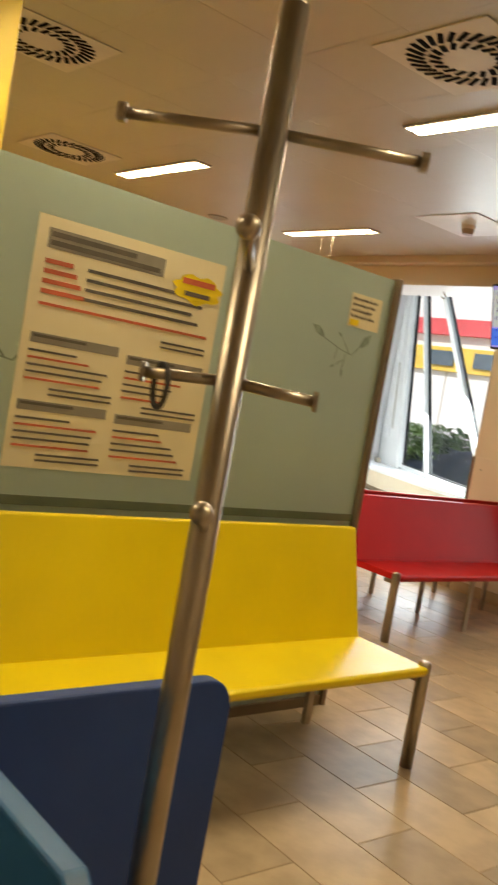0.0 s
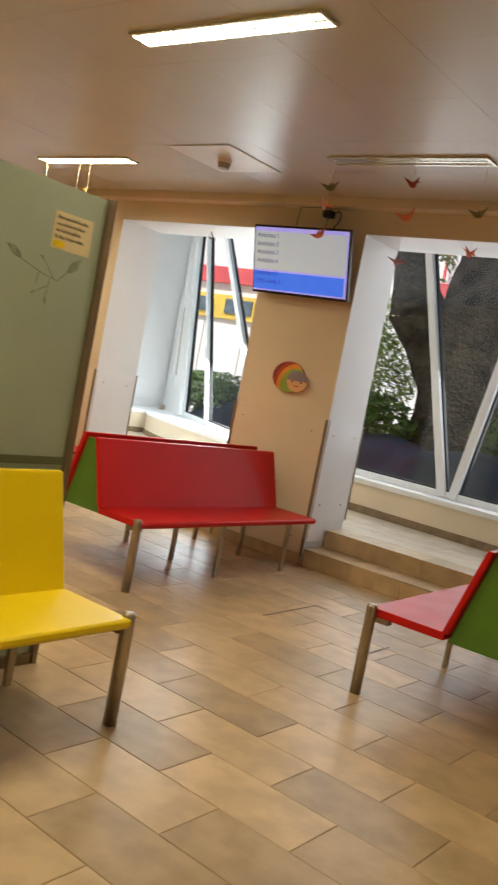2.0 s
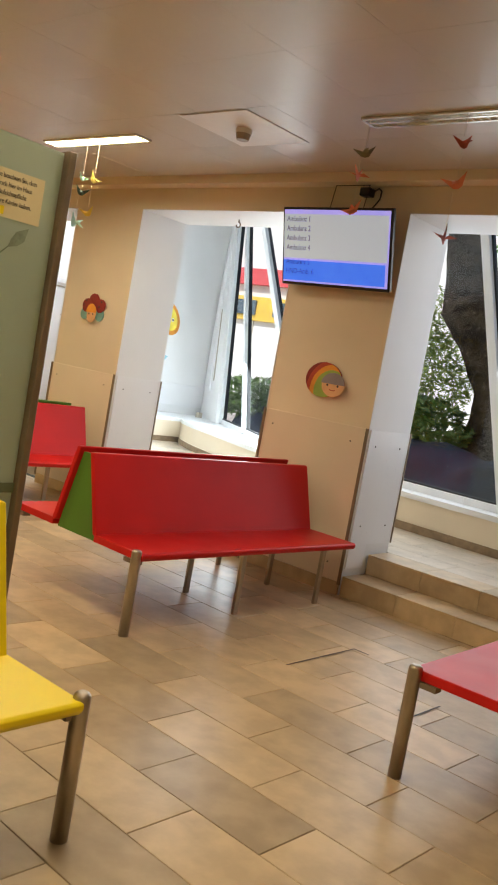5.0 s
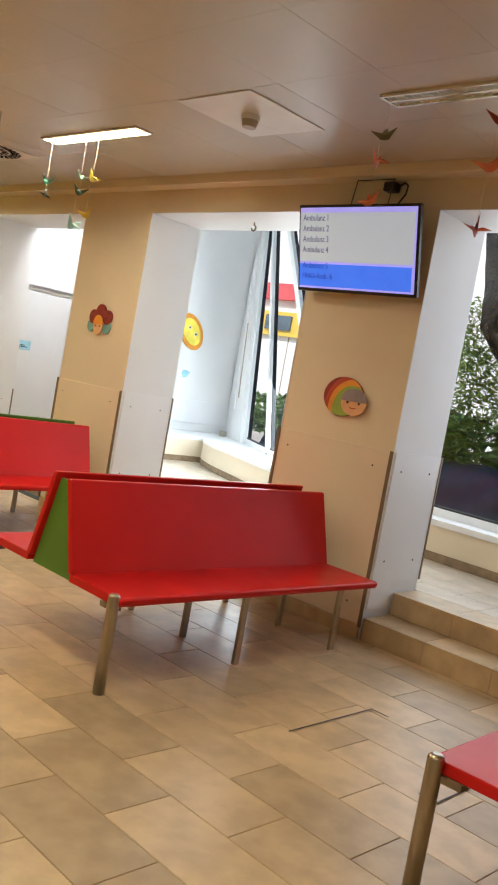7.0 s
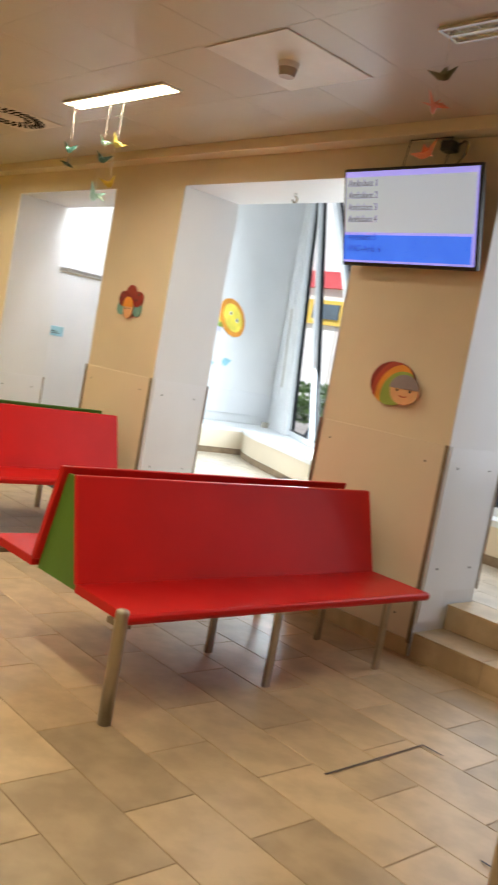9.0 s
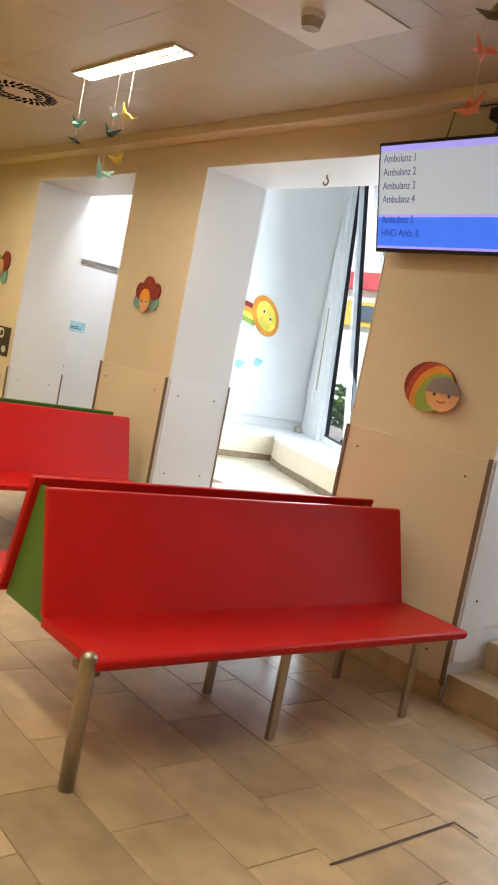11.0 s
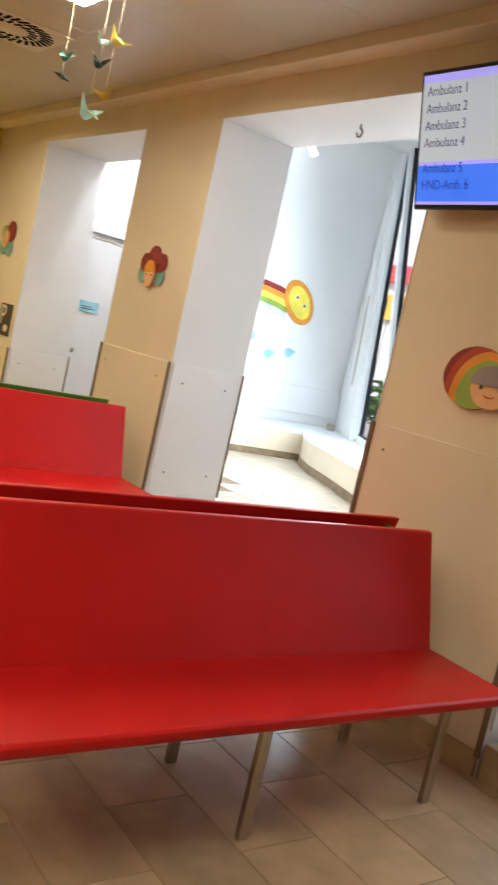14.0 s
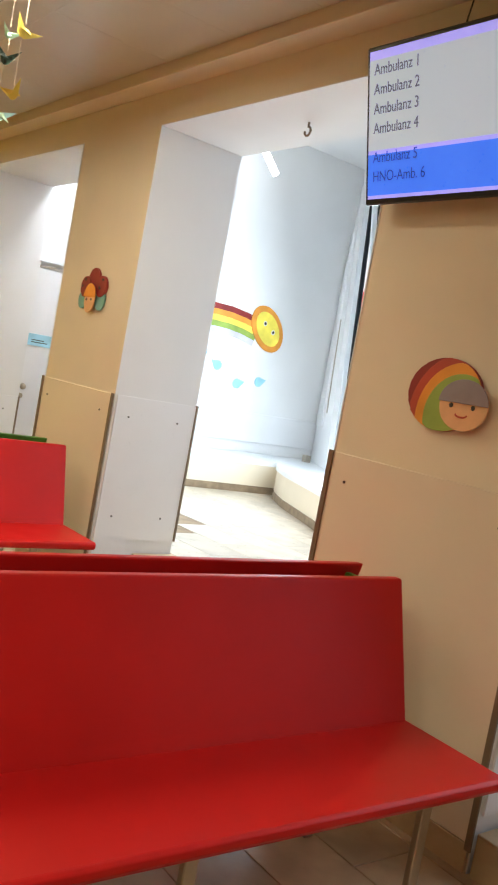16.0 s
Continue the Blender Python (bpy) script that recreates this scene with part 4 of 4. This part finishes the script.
for (xb, xt) in ((-8.02, -8.93), (-6.93, -8.66), (-5.25, -8.2), (-4.3, -4.9), (-2.60, -3.62), (-2.49, -1.95), (-0.8, -1.8)):
    sp, sq = s_of(xb), s_of(xt)
    p, q = along(GLASS, sp), along(GLASS, sq)
    u = (along(GLASS, sp + 0.05) - along(GLASS, sp - 0.05)).normalized()
    face = Vector((-u.y, u.x, 0))
    bar((p.x, p.y, ZG0), (q.x, q.y, ZG1), 0.085, 0.10, M_ALU, "mullion", win, face)
    for k in (-1, 1):
        d = u * k * 0.053 + face * 0.022
        bar((p.x + d.x, p.y + d.y, ZG0), (q.x + d.x, q.y + d.y, ZG1), 0.022, 0.05, M_GASKET, "gasket", win, face)
for a, b in zip(GLASS, GLASS[1:]):
    bar((*a, 0.675), (*b, 0.675), 0.05, 0.09, M_ALU, "window_frame", win)
    bar((*a, 0.715), (*b, 0.715), 0.03, 0.05, M_GASKET, "gasket", win)
    bm = bmesh.new()
    vs = [bm.verts.new((x, y + o, z)) for o in (0.02, 0.028) for (x, y), z in ((a, ZG0), (b, ZG0), (b, ZG1), (a, ZG1))]
    for q in ((0, 1, 2, 3), (7, 6, 5, 4), (0, 4, 5, 1), (1, 5, 6, 2), (2, 6, 7, 3), (3, 7, 4, 0)):
        bm.faces.new([vs[k] for k in q])
    ob = part("pane", bm, glass, win, "clear glass pane")
    ob.visible_shadow = False

# ---- outside ----
bm = bmesh.new()
vs = [bm.verts.new(c) for c in ((-900, 8.2, -0.25), (900, 8.2, -0.25), (900, 1500, -0.25), (-900, 1500, -0.25))]
bm.faces.new(vs)
setting("ground", bm, M_GROUND, "pale paved ground outside", "ground")


def noisy(bm, amp, freq, axis=None):
    for v in bm.verts:
        n = noise.noise_vector(v.co * freq)
        v.co += Vector(n) * amp


bm = bmesh.new()
bmesh.ops.create_grid(bm, x_segments=90, y_segments=10, size=0.5)
for v in bm.verts:
    x, y = v.co.x * 12 - 4.5, v.co.y
    h = 1.0 - (2 * y) ** 2
    yy = 9.75 + y * 1.6 + max(0, (-3.5 - x)) * 0.62
    v.co = Vector((x, yy, -0.25 + 1.28 * max(0, h) ** 0.6 + 0.10 * noise.noise((x * 1.3, yy * 1.3, 0)) + 0.04 * noise.noise((x * 5, yy * 5, 3))))
ob = setting("planting_bed", bm, M_ROCK, "dark rough planting bed behind the glass", "planting bed")
for p in ob.data.polygons:
    p.use_smooth = True


def limb(pts, name, parent, m):
    bm = bmesh.new()
    n = 44
    rings = []
    pts = [tuple(a[c] + (b[c] - a[c]) * k / 4 for c in range(4)) for a, b in zip(pts, pts[1:]) for k in range(4)] + [pts[-1]]
    for k, (x, y, z, r) in enumerate(pts):
        rings.append([])
        for i in range(n):
            a = 2 * math.pi * i / n
            rr = r * (1 + 0.07 * noise.noise((math.cos(a) * 1.6 + x, math.sin(a) * 1.6 + y, z * 0.9)) + 0.08 * noise.noise((math.cos(a) * 6, math.sin(a) * 6, z * 2.5)) + 0.05 * noise.noise((math.cos(a) * 13, math.sin(a) * 13, z * 7)))
            rings[-1].append(bm.verts.new((x + rr * math.cos(a), y + 0.6 * rr * math.sin(a), z)))
    for a, b in zip(rings, rings[1:]):
        for i in range(n):
            bm.faces.new((a[i], a[(i + 1) % n], b[(i + 1) % n], b[i]))
    return part(name, bm, m, parent, smooth=True)


def lerp_limb(a, b, steps, wob=0.1):
    out = []
    for i in range(steps + 1):
        t = i / steps
        p = [a[k] + (b[k] - a[k]) * t for k in range(4)]
        p[0] += wob * noise.noise((p[2] * 0.9, a[0], 2))
        out.append(tuple(p))
    return out


tree = thing("tree", "old dark-barked tree with a forked trunk close to the glass", "tree")
limb([(-3.9, 11.3, 0.4, 1.05), (-3.9, 11.3, 0.85, 0.84), (-3.88, 11.3, 1.1, 0.74), (-3.9, 11.3, 1.45, 0.59), (-3.88, 11.3, 1.75, 0.66), (-3.9, 11.3, 2.1, 0.86), (-3.98, 11.3, 2.4, 1.0), (-4.03, 11.3, 2.65, 1.08), (-4.05, 11.3, 2.85, 1.0), (-4.05, 11.3, 2.97, 0.5)], "trunk", tree, M_BARK)
limb([(-4.55, 11.3, 2.35, 0.42), (-4.72, 11.3, 2.65, 0.46), (-4.80, 11.3, 2.9, 0.42)] + lerp_limb((-4.92, 11.3, 3.15, 0.34), (-5.45, 11.3, 5.3, 0.24), 9, 0.1), "limb", tree, M_BARK)
limb([(-3.75, 11.3, 2.3, 0.62), (-3.66, 11.3, 2.65, 0.70)] + lerp_limb((-3.58, 11.3, 3.0, 0.74), (-3.2, 11.3, 5.3, 0.85), 9, 0.12), "limb", tree, M_BARK)


def leaves(name, label, centre, size, count, leaf, mats, parent=None, seed=1, kind="stuff"):
    r = random.Random(seed)
    verts, faces = [], []
    for i in range(count):
        while True:
            p = Vector((r.uniform(-1, 1), r.uniform(-1, 1), r.uniform(-1, 1)))
            if p.length < 1 and noise.noise(p * 2.2 + Vector((seed, 0, 0))) > -0.18:
                break
        c = Vector((centre[0] + p.x * size[0], centre[1] + p.y * size[1], centre[2] + p.z * size[2]))
        u = Vector((r.gauss(0, 1), r.gauss(0, 1), r.gauss(0, 0.6))).normalized()
        w = u.orthogonal().normalized()
        w.rotate(Matrix.Rotation(r.uniform(0, 6.28), 3, u))
        l = leaf * r.uniform(0.6, 1.3)
        nrm = u.cross(w)
        k = len(verts)
        verts += [c - u * l, c + w * l * 0.32 + nrm * l * 0.08, c + u * l, c - w * l * 0.32 + nrm * l * 0.08]
        faces += [(k, k + 1, k + 2), (k, k + 2, k + 3)]
    me = bpy.data.meshes.new(name)
    me.from_pydata([tuple(v) for v in verts], [], faces)
    me.materials.append(mats)
    ob = new(name, me)
    if parent is not None:
        ob.parent = parent
    else:
        tagged(ob, label, name.replace("_", " "), kind=kind)
    return ob


leaves("crown", "", (-4.9, 12.2, 4.1), (1.0, 0.8, 0.8), 700, 0.07, M_LEAFL, tree, 2)
leaves("shrub", "loose bright green climbing shrub beside the tree", (-5.45, 11.9, 2.15), (0.6, 0.5, 1.05), 3800, 0.045, M_LEAFL, seed=3)
leaves("shrub", "dense dark green leafy shrub on the planting bed", (-5.05, 10.8, 1.2), (0.8, 0.5, 0.40), 1500, 0.085, M_LEAF, seed=5)
leaves("shrub", "low dark green leafy shrub on the planting bed", (-2.65, 10.6, 1.2), (0.7, 0.5, 0.38), 1300, 0.10, M_LEAF, seed=7)
leaves("shrub", "dark green hedge outside the side glazing", (-9.4, 13.4, 1.0), (2.2, 0.6, 0.42), 2600, 0.09, M_LEAF, seed=9)

# building across the yard
h = thing("building", "white rendered building with red and yellow bands and windows", "building")
part("wall", b_box(-40, 26, -0.25, 12, 32, 9.0), M_FACADE, h)
part("fascia", b_box(-40, 25.7, 4.75, -15, 25.999, 5.35), M_FRED, h, "red fascia band")
part("band", b_box(-40, 25.8, 3.4, -15, 25.999, 4.3), M_FYEL, h, "yellow band")
part("fascia", b_box(-13.2, 25.7, 4.95, -9.8, 25.999, 5.5), M_FRED, h, "red fascia band")
part("post", b_box(-11.62, 25.6, 5.501, -11.54, 25.68, 7.6), M_FRED, h, "thin red post")
for i in range(10):
    x = -38 + i * 2.2
    w = part("window", b_box(x, 25.72, 3.6, x + 1.3, 25.799, 4.15), M_FWIN, h)
for i in range(26):
    part("panel_joint", b_box(-39.5 + 2 * i, 25.97, -0.25, -39.47 + 2 * i, 25.999, 3.39), M_GREYPL, h)

# ---- paper cranes ----


def crane(x, y, z, s, yaw, m, label, top):
    s *= 0.8
    e = thing("paper_crane", label, "paper crane", (x, y, z), yaw, "hanging paper cranes")
    tilt = Euler((radians(25 * math.sin(37 * z)), radians(30 * math.sin(53 * z + x)), 0)).to_matrix()
    bm = bmesh.new()
    V = [bm.verts.new(tilt @ Vector(c) * s) for c in ((-0.32, 0.02, -0.35), (0.32, 0.02, -0.35), (0, 0.10, 0.05), (0, -0.10, 0.05), (0, 0, -0.45), (-1.0, 0.05, 0.55), (-0.72, 0.04, 0.30), (1.0, -0.02, 0.75))]
    for q in ((0, 4, 3), (0, 2, 4), (1, 3, 4), (1, 4, 2), (0, 3, 5), (0, 5, 2), (1, 7, 3), (1, 2, 7)):
        bm.faces.new([V[k] for k in q])
    part("body", bm, m, e)
    for sg in (-1, 1):
        w = bmesh.new()
        W = [w.verts.new(tilt @ Vector(c) * s) for c in ((-0.30, sg * 0.08, 0.0), (0.30, sg * 0.08, 0.0), (0.22, sg * 0.85, 0.12 + 0.2 * sg), (0, sg * 0.09, -0.28), (0.0, sg * 0.42, 0.16))]
        for q in ((0, 4, 1), (0, 2, 4), (1, 4, 2), (0, 1, 3)):
            w.faces.new([W[k] for k in q])
        part("wing", w, m, e)
    part("string", b_rod((0, 0, 0.03), (0, 0, max(0.06, top - z)), 0.0015, n=5), M_STRING, e, "thin white string")


for x, y, z, s, yaw, m, lb, top in (
        (-5.62, 5.33, 2.725, 0.085, 20, M_TEALP, "dark teal folded paper crane", 3.03), (-5.62, 5.33, 2.62, 0.075, 160, M_DARKP, "dark patterned folded paper crane", 2.70),
        (-5.18, 5.33, 2.74, 0.06, 60, M_MINTP, "mint folded paper crane", 3.03), (-5.06, 5.35, 2.735, 0.085, 100, M_YELP, "yellow folded paper crane", 3.03),
        (-5.17, 5.33, 2.635, 0.085, 30, M_DARKP, "dark patterned folded paper crane", 2.72), (-5.08, 5.35, 2.48, 0.085, 200, M_YELP, "olive yellow folded paper crane", 2.70),
        (-5.2, 5.33, 2.40, 0.12, 120, M_MINTP, "mint green folded paper crane", 2.60),
        (-2.525, 5.30, 2.84, 0.085, 40, M_OLIVEP, "olive folded paper crane", 3.03), (-2.545, 5.30, 2.715, 0.10, 110, M_CORALP, "coral folded paper crane", 2.80),
        (-2.54, 5.30, 2.515, 0.085, 20, M_CORALP, "pale coral folded paper crane", 2.68), (-1.905, 5.30, 2.875, 0.085, 70, M_MAUVEP, "rust red folded paper crane", 3.03),
        (-1.90, 5.30, 2.665, 0.09, 200, M_CORALP, "orange folded paper crane", 2.84), (-1.91, 5.30, 2.375, 0.10, 110, M_MAUVEP, "rust red folded paper crane", 2.62),
        (-1.42, 5.30, 2.70, 0.08, 30, M_OLIVEP, "olive folded paper crane", 3.03), (-1.42, 5.30, 2.46, 0.085, 150, M_MAUVEP, "rust folded paper crane", 2.66)):
    crane(x, y, z, s, yaw, m, lb, top)

# cup on the rear seat, tape on the floor
e = thing("cup", "small dark paper cup standing on the red seat", "cup", (-3.72, 4.62, 0.451))
part("body", b_rod((0, 0, 0), (0, 0, 0.10), 0.03, 0.037, n=18), M_INK, e)
part("rim", b_rod((0, 0, 0.1), (0, 0, 0.106), 0.039, n=18), M_WPLAST, e)
for pts in (((-2.09, 4.86), (-2.09, 5.50)), ((-2.09, 5.50), (-1.99, 5.50)), ((-1.36, 4.93), (-1.36, 5.20)), ((-1.44, 4.93), (-1.36, 4.93))):
    (x0, y0), (x1, y1) = pts
    tagged(link("floor_tape", b_box(min(x0, x1) - 0.004, min(y0, y1) - 0.004, 0.0045, max(x0, x1) + 0.004, max(y0, y1) + 0.004, 0.0055), M_TAPE), "thin dark tape mark on the tiles", "floor tape", "floor tape marks")

# ---- floor tiles ----
floor = setting("floor", b_box(XW, YS, -0.12, XE, YW, -0.003), M_GROUT, "beige stone tile floor in half bond", "floor")
TWD, TLN = 0.602, 0.2965


def tile_mesh(w, l, t=0.008, g=0.0016):
    bm = b_box(g, g, -t, w - g, l - g, 0.0)
    top = [e for e in bm.edges if all(v.co.z > -0.001 for v in e.verts)]
    bmesh.ops.bevel(bm, geom=top, offset=0.002, segments=1, affect="EDGES")
    me = bpy.data.meshes.new("tile")
    bm.to_mesh(me)
    bm.free()
    me.materials.append(M_TILE)
    return me


shared = tile_mesh(TWD, TLN)
SKEW = pose(-1.9, 3.98, 0) @ pose(0, 0, 0, 0, 0, -1.5) @ pose(1.9, -3.98, 0)
rest_v, rest_f = [], []
for j in range(-22, 11):
    y0 = 3.694 + j * TLN
    off = 0.0 if j % 2 == 0 else 0.306
    for i in range(-15, 9):
        x0 = -1.905 + off + i * TWD
        xa, xb, ya, yb = max(x0, XW), min(x0 + TWD, XE), max(y0, YS), min(y0 + TLN, YW - 0.012)
        if xb - xa < 0.03 or yb - ya < 0.03:
            continue
        near = -5.4 < x0 < 0.6 and y0 > 1.3
        if near:
            me = shared if (xb - xa > TWD - 0.01 and yb - ya > TLN - 0.01) else tile_mesh(xb - xa, yb - ya)
            ob = new("tile", me)
            ob.matrix_basis = SKEW @ pose(xa, ya, 0.0008 * random.random())
            ob.parent = floor
        else:
            k = len(rest_v)
            rest_v += [(x, y, z) for z in (-0.008, 0.0) for x, y in ((xa + 0.0025, ya + 0.0025), (xb - 0.0025, ya + 0.0025), (xb - 0.0025, yb - 0.0025), (xa + 0.0025, yb - 0.0025))]
            rest_f += [(k + 4, k + 5, k + 6, k + 7), (k, k + 1, k + 5, k + 4), (k + 1, k + 2, k + 6, k + 5), (k + 2, k + 3, k + 7, k + 6), (k + 3, k, k + 4, k + 7)]
me = bpy.data.meshes.new("outer_tiles")
me.from_pydata([tuple(SKEW @ Vector(v)) for v in rest_v], [], rest_f)
me.materials.append(M_TILE)
ob = tagged(new("outer_tiles", me), kind="stuff")
ob.parent = floor
# tiles of the raised floor


def front_y(x):
    for a, b in zip(FRONT[1:], FRONT[2:]):
        if a[0] <= x <= b[0]:
            return a[1] + (b[1] - a[1]) * (x - a[0]) / (b[0] - a[0])
    return 9.6


up = tile_mesh(TWD, TLN)
up.materials.clear()
up.materials.append(M_TILE2)
for j in range(0, 11):
    for i in range(-14, 5):
        x0, y0 = -1.8 + i * TWD + (TWD / 2 if j % 2 else 0), YB + 0.017 + j * TLN
        lim = front_y(x0 + 0.3)
        if x0 < -6.65 and y0 < 7.60 - 0.333 * (x0 + 6.65) or y0 > lim + 0.3 or x0 < -9.0:
            continue
        ob = new("tile", up)
        ob.location = (x0, y0, ZUP)
        ob.parent = annex_floor
